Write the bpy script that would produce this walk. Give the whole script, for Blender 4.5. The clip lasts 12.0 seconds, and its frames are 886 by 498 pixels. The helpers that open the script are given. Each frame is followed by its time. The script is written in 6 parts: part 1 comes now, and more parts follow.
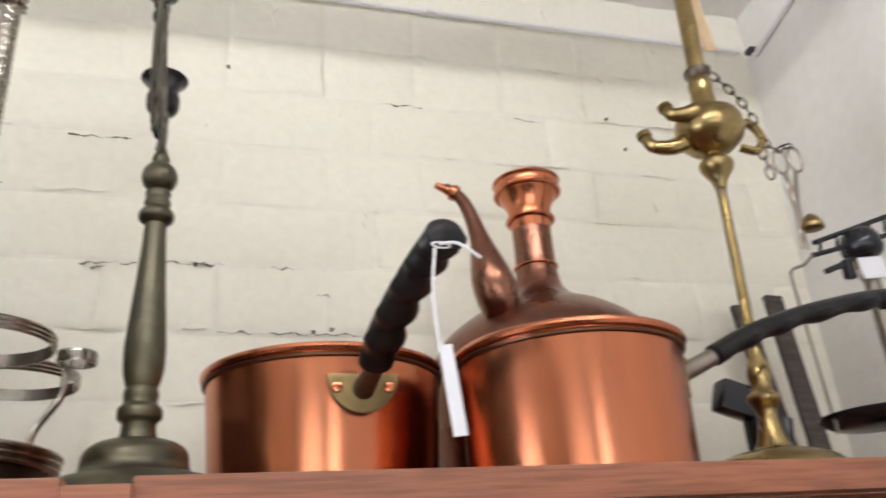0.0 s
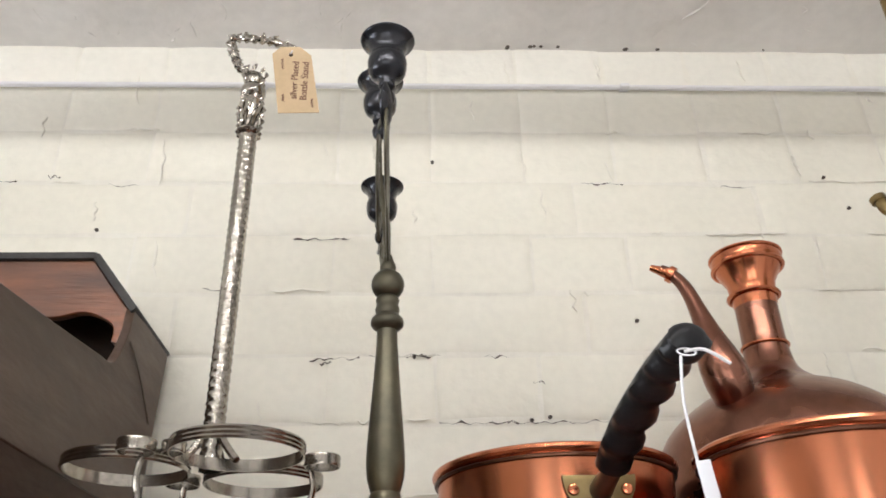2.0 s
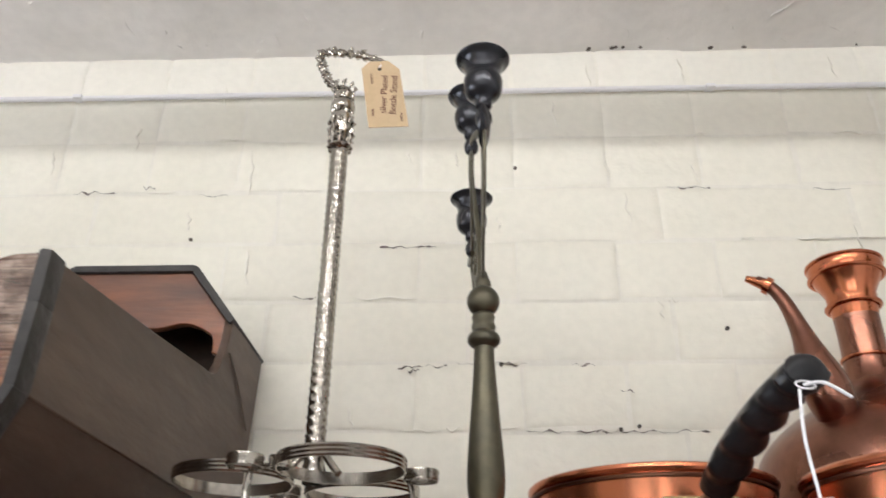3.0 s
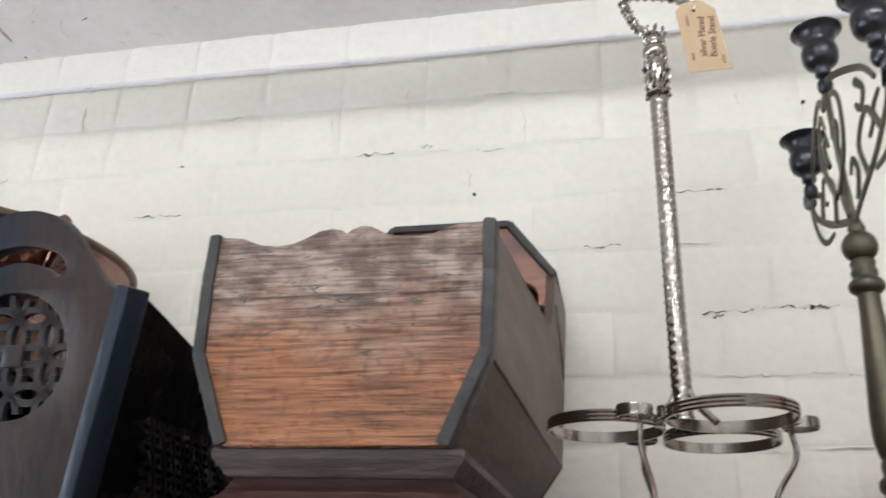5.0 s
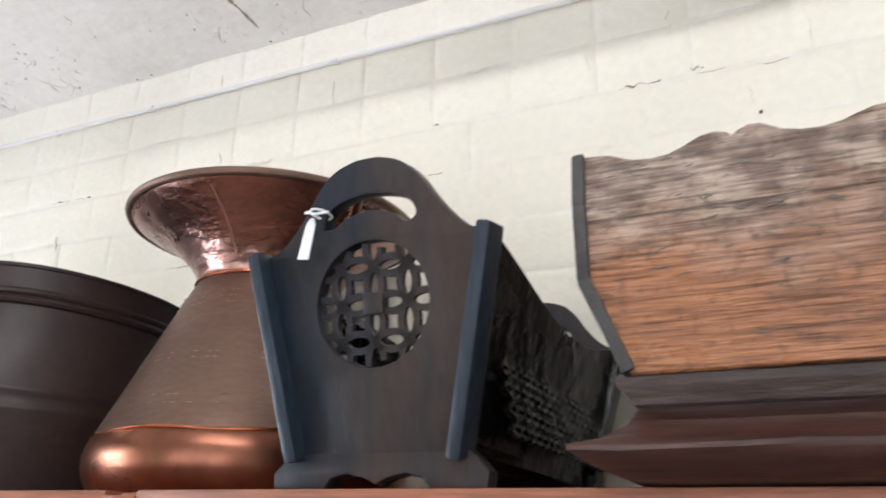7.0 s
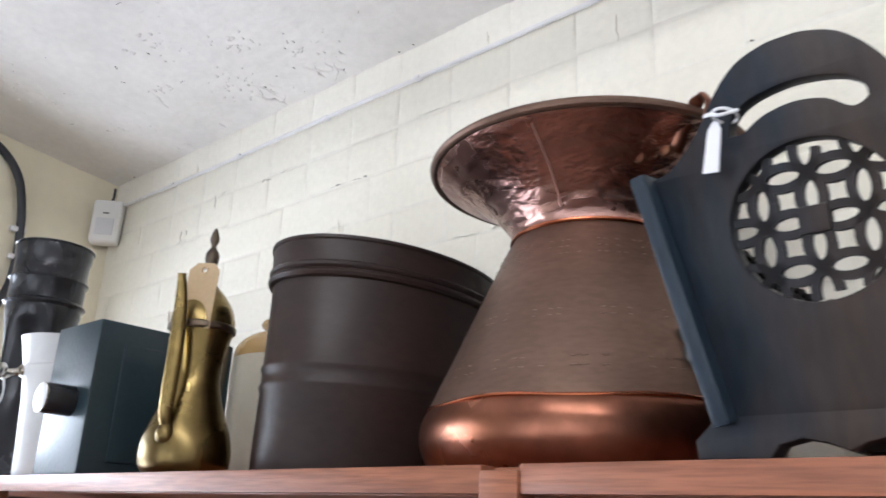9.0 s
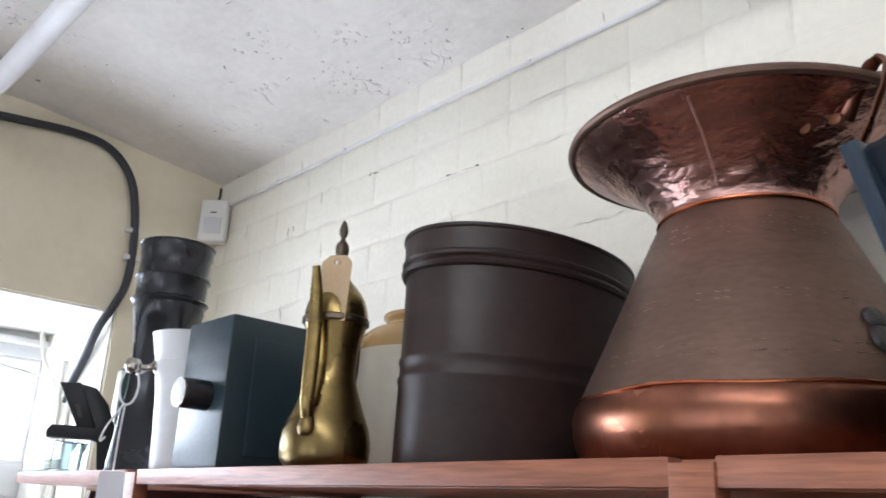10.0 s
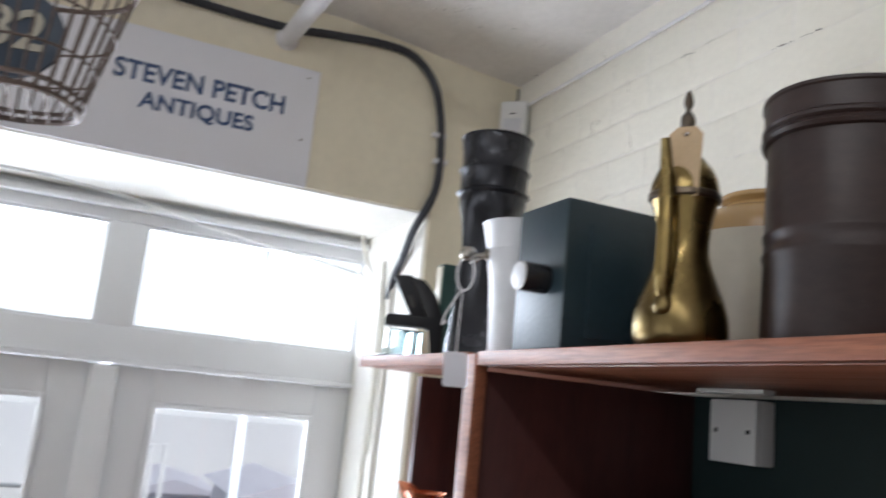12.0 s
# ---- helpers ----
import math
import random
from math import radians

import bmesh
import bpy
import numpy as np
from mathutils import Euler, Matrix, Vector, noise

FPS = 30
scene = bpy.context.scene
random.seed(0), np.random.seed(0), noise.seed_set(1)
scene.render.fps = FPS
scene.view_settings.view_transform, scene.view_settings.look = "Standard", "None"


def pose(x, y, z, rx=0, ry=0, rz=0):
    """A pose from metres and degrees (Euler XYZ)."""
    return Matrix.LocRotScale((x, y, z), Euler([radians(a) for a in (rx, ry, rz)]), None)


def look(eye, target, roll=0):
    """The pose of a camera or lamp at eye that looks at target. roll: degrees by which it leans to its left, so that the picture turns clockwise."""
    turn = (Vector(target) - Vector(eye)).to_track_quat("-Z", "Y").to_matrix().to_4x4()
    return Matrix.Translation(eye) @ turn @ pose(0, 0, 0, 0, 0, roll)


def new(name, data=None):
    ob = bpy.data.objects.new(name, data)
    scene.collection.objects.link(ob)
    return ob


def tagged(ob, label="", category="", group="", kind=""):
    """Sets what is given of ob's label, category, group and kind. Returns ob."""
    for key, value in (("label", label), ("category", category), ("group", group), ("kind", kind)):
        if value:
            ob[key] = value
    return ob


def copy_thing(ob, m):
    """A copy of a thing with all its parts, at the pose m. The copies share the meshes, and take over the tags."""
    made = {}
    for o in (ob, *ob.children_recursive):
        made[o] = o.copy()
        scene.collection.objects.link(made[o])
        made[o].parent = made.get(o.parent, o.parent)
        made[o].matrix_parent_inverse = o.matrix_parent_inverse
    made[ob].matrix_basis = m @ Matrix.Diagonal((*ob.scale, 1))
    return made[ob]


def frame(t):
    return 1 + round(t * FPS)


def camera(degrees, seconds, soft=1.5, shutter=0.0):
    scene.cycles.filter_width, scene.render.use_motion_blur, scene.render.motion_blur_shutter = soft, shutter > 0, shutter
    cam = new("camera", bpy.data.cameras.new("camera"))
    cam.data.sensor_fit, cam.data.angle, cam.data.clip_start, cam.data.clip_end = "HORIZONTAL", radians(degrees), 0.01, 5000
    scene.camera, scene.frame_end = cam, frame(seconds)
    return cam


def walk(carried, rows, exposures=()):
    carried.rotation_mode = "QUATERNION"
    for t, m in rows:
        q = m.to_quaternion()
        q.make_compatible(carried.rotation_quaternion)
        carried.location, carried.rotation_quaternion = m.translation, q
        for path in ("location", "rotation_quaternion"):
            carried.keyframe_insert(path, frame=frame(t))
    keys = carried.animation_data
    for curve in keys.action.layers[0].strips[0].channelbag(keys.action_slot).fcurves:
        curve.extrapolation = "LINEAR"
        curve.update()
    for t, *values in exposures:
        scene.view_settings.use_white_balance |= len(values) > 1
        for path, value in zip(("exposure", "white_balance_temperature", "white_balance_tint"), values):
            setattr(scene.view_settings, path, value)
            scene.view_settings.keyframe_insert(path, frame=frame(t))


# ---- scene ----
cam = camera(57.3, 12.0, soft=1.6, shutter=0.5)
PATH = [
    (0, (-0.077, -0.803, 1.639), (0.454, 0.947, 2.45), -4.2),
    (0.5, (-0.091, -0.797, 1.641), (0.219, 0.997, 2.469), -3.7),
    (1, (-0.101, -0.799, 1.649), (0.062, 0.991, 2.525), -2.7),
    (1.5, (-0.101, -0.803, 1.656), (0.007, 0.962, 2.591), -1.8),
    (2, (-0.104, -0.811, 1.663), (-0.023, 0.938, 2.628), -1.4),
    (2.5, (-0.115, -0.814, 1.658), (-0.105, 0.942, 2.614), -0.9),
    (2.7, (-0.117, -0.817, 1.667), (-0.15, 0.944, 2.615), -0.2),
    (4.3, (-0.255, -0.862, 1.697), (-0.451, 0.923, 2.579), 2.0),
    (4.5, (-0.275, -0.858, 1.692), (-0.536, 0.932, 2.545), 2.2),
    (5, (-0.301, -0.858, 1.685), (-0.707, 0.932, 2.48), 2.4),
    (5.5, (-0.318, -0.857, 1.687), (-0.842, 0.912, 2.459), 2.3),
    (6, (-0.35, -0.857, 1.678), (-1.008, 0.875, 2.43), 2.3),
    (6.5, (-0.389, -0.856, 1.674), (-1.149, 0.845, 2.403), 2.4),
    (7, (-0.43, -0.85, 1.667), (-1.247, 0.832, 2.377), 1.9),
    (7.5, (-0.458, -0.812, 1.665), (-1.485, 0.768, 2.333), 2.6),
    (7.7, (-0.468, -0.806, 1.661), (-1.617, 0.702, 2.299), 3.0),
    (9.3, (-0.608, -0.827, 1.666), (-1.912, 0.545, 2.312), 2.6),
    (9.5, (-0.623, -0.835, 1.664), (-1.966, 0.502, 2.302), 2.7),
    (10, (-0.643, -0.842, 1.664), (-2.047, 0.436, 2.292), 2.7),
    (10.5, (-0.674, -0.856, 1.665), (-2.124, 0.373, 2.287), 3.0),
    (11, (-0.725, -0.867, 1.658), (-2.236, 0.309, 2.237), 2.5),
    (11.5, (-0.747, -0.875, 1.64), (-2.386, 0.161, 2.132), 3.4),
    (12, (-0.72, -0.885, 1.628), (-2.52, -0.101, 2.008), 5.7),
]
walk(cam, [(t, look(eye, target, roll)) for t, eye, target, roll in PATH],
     exposures=[(0.0, -0.38, 6300, 10), (2.7, -0.41, 6250, 10), (4.5, -0.46, 5850, 10), (7.5, -0.26, 6080, 10), (9.5, -0.42, 5790, 10), (10.5, -0.54, 5780, 10), (11.2, -0.63, 5850, 10), (12.0, -0.90, 5950, 10)])

# ---- world and light ----
SHELF = 1.706          # top of the bookcase
FRONT = -0.392         # front edge of the bookcase
CEIL = 2.412
XL, XR, YB = -2.38, 0.65, -3.6    # room: end wall with the doors, other end wall, wall opposite

world = bpy.data.worlds.new("sky")
scene.world = world
world.use_nodes = True
wn = world.node_tree.nodes
sky = wn.new("ShaderNodeTexSky")
sky.sky_type, sky.sun_disc = "NISHITA", False
sky.sun_elevation, sky.sun_rotation = radians(50), radians(53)
wn["Background"].inputs["Strength"].default_value = 0.15
world.node_tree.links.new(sky.outputs[0], wn["Background"].inputs["Color"])


def lamp_area(name, m, sx, sy, watts, color):
    d = bpy.data.lights.new(name, "AREA")
    d.shape, d.size, d.size_y, d.energy, d.color = "RECTANGLE", sx, sy, watts, color
    ob = new(name, d)
    ob.matrix_world = m
    return ob


sun = new("sun", bpy.data.lights.new("sun", "SUN"))
sun.data.energy, sun.data.angle, sun.data.color = 5.0, radians(0.5), (1.0, 0.95, 0.88)
sun.matrix_world = look((4, 3, 6), (0, 0, 0))
# daylight in the openings
lamp_area("daylight_doors", look((-2.93, -0.98, 1.40), (-1.5, -0.98, 1.42)), 1.4, 1.25, 128, (0.92, 0.94, 1.0))
# unseen windows behind the walker, inferred from bright strips in the copper
lamp_area("daylight_shop_window", look((-1.3, YB - 0.12, 1.55), (-1.3, 0, 1.65)), 1.3, 1.4, 17, (1.0, 0.97, 0.94))
lamp_area("daylight_shop_window", look((0.1, YB - 0.12, 1.55), (0.1, 0, 1.65)), 0.5, 1.4, 15, (1.0, 0.97, 0.94))
# the tube in the ceiling fitting behind the walker; the pipe under the ceiling throws its shadow along the wall
TUBE = (-0.24, -1.20, 2.432)
lamp_area("tube_light", look((TUBE[0], TUBE[1] + 0.014, TUBE[2]), (TUBE[0], 0, TUBE[2] - 0.55)), 1.45, 0.024, 9.0, (1.0, 0.97, 0.93))


# ---- materials ----
def material(name, base, rough=0.5, metal=0.0, dark=None, scale=12.0, amount=0.5, grain=0.0, grain_scale=120.0, stretch=(1, 1, 1),
             bump=0.0, bump_scale=60.0, random=0.0, rough_var=0.15, spec=0.5, detail=6.0, placed=False, patch=None):
    """A surface with two scales of variation, a bump and a random tone from object to object."""
    m = bpy.data.materials.new(name)
    m.use_nodes = True
    nt = m.node_tree
    n, l = nt.nodes, nt.links
    bsdf = n["Principled BSDF"]
    tc, mp = n.new("ShaderNodeTexCoord"), n.new("ShaderNodeMapping")
    mp.inputs["Scale"].default_value = stretch
    l.new(n.new("ShaderNodeNewGeometry").outputs["Position"] if placed else tc.outputs["Object"], mp.inputs["Vector"])
    big, small = n.new("ShaderNodeTexNoise"), n.new("ShaderNodeTexNoise")
    big.inputs["Scale"].default_value, big.inputs["Detail"].default_value = scale, detail
    small.inputs["Scale"].default_value, small.inputs["Detail"].default_value = grain_scale, 4.0
    if patch:
        mq = n.new("ShaderNodeMapping")
        mq.inputs["Scale"].default_value = patch
        l.new(tc.outputs["Object"], mq.inputs["Vector"])
        l.new(mq.outputs[0], big.inputs["Vector"])
    else:
        l.new(mp.outputs[0], big.inputs["Vector"])
    l.new(mp.outputs[0], small.inputs["Vector"])
    ramp = n.new("ShaderNodeValToRGB")
    ramp.color_ramp.elements[0].position, ramp.color_ramp.elements[1].position = 0.35, 0.7
    l.new(big.outputs["Fac"], ramp.inputs["Fac"])
    mix = n.new("ShaderNodeMixRGB")
    mix.inputs[1].default_value = (*base, 1)
    mix.inputs[2].default_value = (*(dark or [c * 0.7 for c in base]), 1)
    mul = n.new("ShaderNodeMath")
    mul.operation = "MULTIPLY"
    mul.inputs[1].default_value = amount
    l.new(ramp.outputs["Color"], mul.inputs[0])
    l.new(mul.outputs[0], mix.inputs["Fac"])
    out = mix.outputs[0]
    if grain:
        g = n.new("ShaderNodeMixRGB")
        g.blend_type = "MULTIPLY"
        g.inputs["Fac"].default_value = grain
        l.new(out, g.inputs[1])
        gr = n.new("ShaderNodeValToRGB")
        gr.color_ramp.elements[0].position, gr.color_ramp.elements[1].position = 0.36, 0.62
        gr.color_ramp.elements[0].color = (0.25, 0.25, 0.25, 1)
        l.new(small.outputs["Fac"], gr.inputs["Fac"])
        l.new(gr.outputs["Color"], g.inputs[2])
        out = g.outputs[0]
    if random:
        info, hsv, mr = n.new("ShaderNodeObjectInfo"), n.new("ShaderNodeHueSaturation"), n.new("ShaderNodeMapRange")
        mr.inputs["To Min"].default_value, mr.inputs["To Max"].default_value = 1 - random, 1 + random
        l.new(info.outputs["Random"], mr.inputs["Value"])
        l.new(mr.outputs[0], hsv.inputs["Value"])
        l.new(out, hsv.inputs["Color"])
        out = hsv.outputs[0]
    l.new(out, bsdf.inputs["Base Color"])
    bsdf.inputs["Metallic"].default_value = metal
    bsdf.inputs["Specular IOR Level"].default_value = spec
    rr = n.new("ShaderNodeMapRange")
    rr.inputs["To Min"].default_value, rr.inputs["To Max"].default_value = max(0.03, rough - rough_var), min(1, rough + rough_var)
    l.new(big.outputs["Fac"], rr.inputs["Value"])
    l.new(rr.outputs[0], bsdf.inputs["Roughness"])
    if bump:
        b = n.new("ShaderNodeBump")
        b.inputs["Strength"].default_value, b.inputs["Distance"].default_value = bump, 0.004
        bn = n.new("ShaderNodeTexNoise")
        bn.inputs["Scale"].default_value, bn.inputs["Detail"].default_value = bump_scale, 5.0
        l.new(mp.outputs[0], bn.inputs["Vector"])
        l.new(bn.outputs["Fac"], b.inputs["Height"])
        l.new(b.outputs[0], bsdf.inputs["Normal"])
    return m


M = {}
M["brick"] = material("painted_brick", (0.82, 0.788, 0.685), 0.5, 0, (0.75, 0.715, 0.605), 5, 0.6, 0.05, 90, bump=0.7, bump_scale=26, random=0.008, placed=True)
M["joint"] = material("painted_mortar", (0.81, 0.78, 0.69), 0.6, 0, (0.72, 0.68, 0.59), 9, 0.5, 0.06, 90, bump=0.7, bump_scale=40, placed=True)
M["topbrick"] = material("whitewashed_brick", (0.80, 0.77, 0.69), 0.6, 0, (0.73, 0.70, 0.62), 6, 0.6, 0.05, 90, bump=0.7, bump_scale=30, random=0.01, placed=True)
M["crack"] = material("dark_crack", (0.10, 0.085, 0.07), 0.9, 0, (0.2, 0.17, 0.14), 40, 0.6)
M["ceiling"] = material("ceiling_plaster", (0.82, 0.79, 0.75), 0.8, 0, (0.71, 0.68, 0.64), 7, 0.75, 0.06, 60, bump=1.0, bump_scale=26, detail=9)
M["plaster"] = material("cream_plaster", (0.80, 0.742, 0.58), 0.6, 0, (0.70, 0.625, 0.47), 4, 0.6, 0.05, 40, bump=0.3, bump_scale=18)
M["sidewall"] = material("white_plaster", (0.76, 0.74, 0.71), 0.65, 0, (0.66, 0.64, 0.62), 5, 0.5, 0.06, 60, bump=0.5, bump_scale=25)
M["reveal"] = material("white_reveal_paint", (0.82, 0.80, 0.74), 0.6, 0, (0.72, 0.69, 0.6), 6, 0.5, 0.05, 50, bump=0.4, bump_scale=30)
M["upvc"] = material("white_frame_paint", (0.78, 0.79, 0.80), 0.35, 0, (0.72, 0.73, 0.74), 5, 0.3)
M["floor"] = material("floor_boards", (0.22, 0.15, 0.10), 0.5, 0, (0.13, 0.085, 0.055), 6, 0.6, 0.3, 60, (1, 8, 1), bump=0.2)
M["mahogany"] = material("mahogany_board", (0.36, 0.13, 0.065), 0.42, 0, (0.22, 0.075, 0.04), 10, 0.7, 0.45, 70, (0.35, 6, 6), bump=0.12, bump_scale=60)
M["carcass"] = material("dark_red_carcass", (0.085, 0.026, 0.022), 0.5, 0, (0.05, 0.017, 0.015), 8, 0.6, 0.25, 60, (4, 4, 0.5))
M["teal"] = material("dark_teal_back_panel", (0.004, 0.017, 0.018), 0.6, 0, (0.007, 0.024, 0.023), 6, 0.5)
# upright dark streaks in this colour stand in for reflections of the room
M["copper"] = material("copper_with_streak_reflections", (0.68, 0.245, 0.125), 0.24, 1, (0.34, 0.098, 0.045), 15, 0.75, 0.22, 60, (1, 1, 0.12), rough_var=0.10, bump=0.05, bump_scale=16)
M["oldcopper"] = material("tarnished_copper", (0.215, 0.135, 0.100), 0.46, 0.8, (0.135, 0.085, 0.065), 5, 0.75, 0.2, 90, (1, 1, 3), bump=0.10, bump_scale=50)
M["ewercopper"] = material("browned_copper", (0.27, 0.125, 0.085), 0.30, 1, (0.13, 0.060, 0.044), 6, 0.7, 0.2, 90, bump=0.08, bump_scale=50)
M["footcopper"] = material("reddened_copper", (0.40, 0.165, 0.100), 0.30, 1, (0.16, 0.066, 0.045), 9, 0.8, 0.25, 60, bump=0.10, bump_scale=40)
M["chased"] = material("bright_chased_copper", (0.33, 0.235, 0.185), 0.5, 0.6, (0.22, 0.15, 0.12), 40, 0.5)
M["seam"] = material("brazed_seam", (0.55, 0.33, 0.27), 0.42, 0.7, (0.40, 0.22, 0.18), 40, 0.5)
M["hammered"] = material("hammered_copper", (0.62, 0.38, 0.33), 0.27, 1, (0.24, 0.13, 0.11), 7, 0.75, 0.15, 80, (1, 1, 2.2), bump=0.8, bump_scale=55)
M["darkcopper"] = material("dark_copper_handle", (0.16, 0.075, 0.045), 0.4, 1, (0.09, 0.04, 0.03), 20, 0.6)
M["brass"] = material("aged_brass", (0.43, 0.32, 0.14), 0.28, 1, (0.17, 0.12, 0.055), 14, 0.75, 0.2, 120, rough_var=0.12)
M["platebrass"] = material("dull_brass", (0.27, 0.195, 0.09), 0.40, 1, (0.12, 0.085, 0.042), 14, 0.75, 0.2, 120, rough_var=0.12)
M["yellowbrass"] = material("polished_brass", (0.36, 0.262, 0.10), 0.28, 1, (0.09, 0.063, 0.030), 11, 0.9, 0.25, 90, rough_var=0.13, bump=0.08, bump_scale=40)
M["darkbrass"] = material("blackened_brass", (0.14, 0.11, 0.08), 0.35, 1, (0.06, 0.05, 0.045), 10, 0.6)
M["bronze"] = material("green_bronze", (0.125, 0.11, 0.07), 0.36, 0.75, (0.065, 0.062, 0.05), 18, 0.7, 0.2, 120, bump=0.1, bump_scale=90)
M["blackmetal"] = material("black_metal", (0.030, 0.031, 0.036), 0.24, 0.55, (0.05, 0.05, 0.055), 18, 0.5, 0.1, 120)
M["silver"] = material("plated_silver", (0.52, 0.485, 0.43), 0.22, 1, (0.20, 0.175, 0.145), 25, 0.65, 0.3, 160, rough_var=0.1)
M["blackhandle"] = material("black_cast_handle", (0.009, 0.009, 0.010), 0.36, 0, (0.017, 0.016, 0.017), 30, 0.5, 0.1, 160, bump=0.1, bump_scale=150, spec=0.3)
M["steel"] = material("worn_steel", (0.34, 0.30, 0.26), 0.35, 1, (0.16, 0.13, 0.11), 25, 0.6)
M["string"] = material("white_string", (0.80, 0.80, 0.82), 0.8, 0, None, 80, 0.3)
M["whitetag"] = material("white_paper_tag", (0.74, 0.74, 0.78), 0.7, 0, (0.66, 0.66, 0.71), 20, 0.3)
M["bufftag"] = material("buff_card_tag", (0.58, 0.43, 0.26), 0.75, 0, (0.50, 0.36, 0.21), 25, 0.5, 0.08, 200)
M["ink"] = material("brown_ink", (0.16, 0.07, 0.05), 0.7, 0, None, 90, 0.3)
M["oldpine"] = material("worn_orange_pine", (0.26, 0.088, 0.034), 0.36, 0, (0.075, 0.036, 0.024), 12, 0.95, 0.3, 60, (0.4, 1, 3), bump=0.35, bump_scale=40, detail=10, patch=(0.7, 1, 1.3))
M["frontpine"] = material("rubbed_varnished_pine_sheen", (0.38, 0.155, 0.063), 0.30, 0, (0.16, 0.074, 0.042), 16, 0.6, 0.0, 150, (0.3, 1, 3.2), bump=0.9, bump_scale=110, detail=10, patch=(0.8, 1, 2.2))
fp = M["frontpine"].node_tree
fb = fp.nodes["Principled BSDF"]
under = fb.inputs["Base Color"].links[0].from_socket
tc, sep, nz, ad, mr, mx = (fp.nodes.new("ShaderNode" + k) for k in ("TexCoord", "SeparateXYZ", "TexNoise", "Math", "MapRange", "MixRGB"))
nz.inputs["Scale"].default_value, nz.inputs["Detail"].default_value = 22, 8
fp.links.new(tc.outputs["Object"], sep.inputs[0])
fp.links.new(tc.outputs["Object"], nz.inputs["Vector"])
ad.operation = "MULTIPLY_ADD"
ad.inputs[1].default_value = 0.085
fp.links.new(nz.outputs["Fac"], ad.inputs[0])
fp.links.new(sep.outputs["Z"], ad.inputs[2])
mr.inputs["From Min"].default_value, mr.inputs["From Max"].default_value = 0.085, 0.135
mr.inputs["To Max"].default_value = 0.9
fp.links.new(ad.outputs[0], mr.inputs["Value"])
fp.links.new(mr.outputs[0], mx.inputs["Fac"])
fp.links.new(under, mx.inputs[1])
# grey of the upper zone: scuffed varnish plus window sheen put into the colour
wear = fp.nodes.new("ShaderNodeMixRGB")
wear.inputs[1].default_value, wear.inputs[2].default_value = (0.155, 0.110, 0.086, 1), (0.43, 0.345, 0.28, 1)
nw, rw, mw = (fp.nodes.new("ShaderNode" + k) for k in ("TexNoise", "ValToRGB", "Mapping"))
mw.inputs["Scale"].default_value = (1.1, 1, 2.0)
fp.links.new(tc.outputs["Object"], mw.inputs["Vector"])
fp.links.new(mw.outputs[0], nw.inputs["Vector"])
nw.inputs["Scale"].default_value, nw.inputs["Detail"].default_value = 42, 12
rw.color_ramp.elements[0].position, rw.color_ramp.elements[1].position = 0.40, 0.62
fp.links.new(nw.outputs["Fac"], rw.inputs["Fac"])
fp.links.new(rw.outputs["Color"], wear.inputs["Fac"])
fp.links.new(wear.outputs[0], mx.inputs[2])
mg, ng, rg, gx = (fp.nodes.new("ShaderNode" + k) for k in ("Mapping", "TexNoise", "ValToRGB", "MixRGB"))
mg.inputs["Scale"].default_value = (22, 1, 430)
ng.inputs["Scale"].default_value, ng.inputs["Detail"].default_value = 1.0, 5
rg.color_ramp.elements[0].position, rg.color_ramp.elements[1].position = 0.38, 0.56
rg.color_ramp.elements[0].color = (0.34, 0.30, 0.28, 1)
gx.blend_type = "MULTIPLY"
gx.inputs["Fac"].default_value = 0.75
fp.links.new(tc.outputs["Object"], mg.inputs["Vector"])
fp.links.new(mg.outputs[0], ng.inputs["Vector"])
fp.links.new(ng.outputs["Fac"], rg.inputs["Fac"])
fp.links.new(mx.outputs[0], gx.inputs[1])
fp.links.new(rg.outputs["Color"], gx.inputs[2])
nd, rd_, dx_ = (fp.nodes.new("ShaderNode" + k) for k in ("TexNoise", "ValToRGB", "MixRGB"))
nd.inputs["Scale"].default_value, nd.inputs["Detail"].default_value = 130, 9
rd_.color_ramp.elements[0].position, rd_.color_ramp.elements[1].position = 0.34, 0.46
rd_.color_ramp.elements[0].color = (0.22, 0.19, 0.17, 1)
dx_.blend_type = "MULTIPLY"
dx_.inputs["Fac"].default_value = 0.45
fp.links.new(tc.outputs["Object"], nd.inputs["Vector"])
fp.links.new(nd.outputs["Fac"], rd_.inputs["Fac"])
fp.links.new(gx.outputs[0], dx_.inputs[1])
fp.links.new(rd_.outputs["Color"], dx_.inputs[2])
fp.links.new(dx_.outputs[0], fb.inputs["Base Color"])
M["boxside"] = material("brown_board", (0.098, 0.060, 0.040), 0.48, 0, (0.045, 0.028, 0.020), 7, 0.8, 0.25, 40, (2, 0.6, 2.5), bump=0.25, bump_scale=40, detail=9)
M["strap"] = material("dark_iron_strap", (0.028, 0.026, 0.025), 0.5, 0.2, (0.068, 0.062, 0.056), 20, 0.8, 0.4, 60, bump=0.9, bump_scale=50)
M["redstand"] = material("dark_mahogany", (0.062, 0.027, 0.020), 0.42, 0, (0.034, 0.016, 0.013), 9, 0.7, 0.35, 60, (0.5, 4, 4), bump=0.15, spec=0.35)
M["wornedge"] = material("worn_brown_edge", (0.060, 0.040, 0.034), 0.45, 0, (0.115, 0.092, 0.082), 16, 0.5, 0.4, 70, (0.6, 3, 3), bump=0.6)
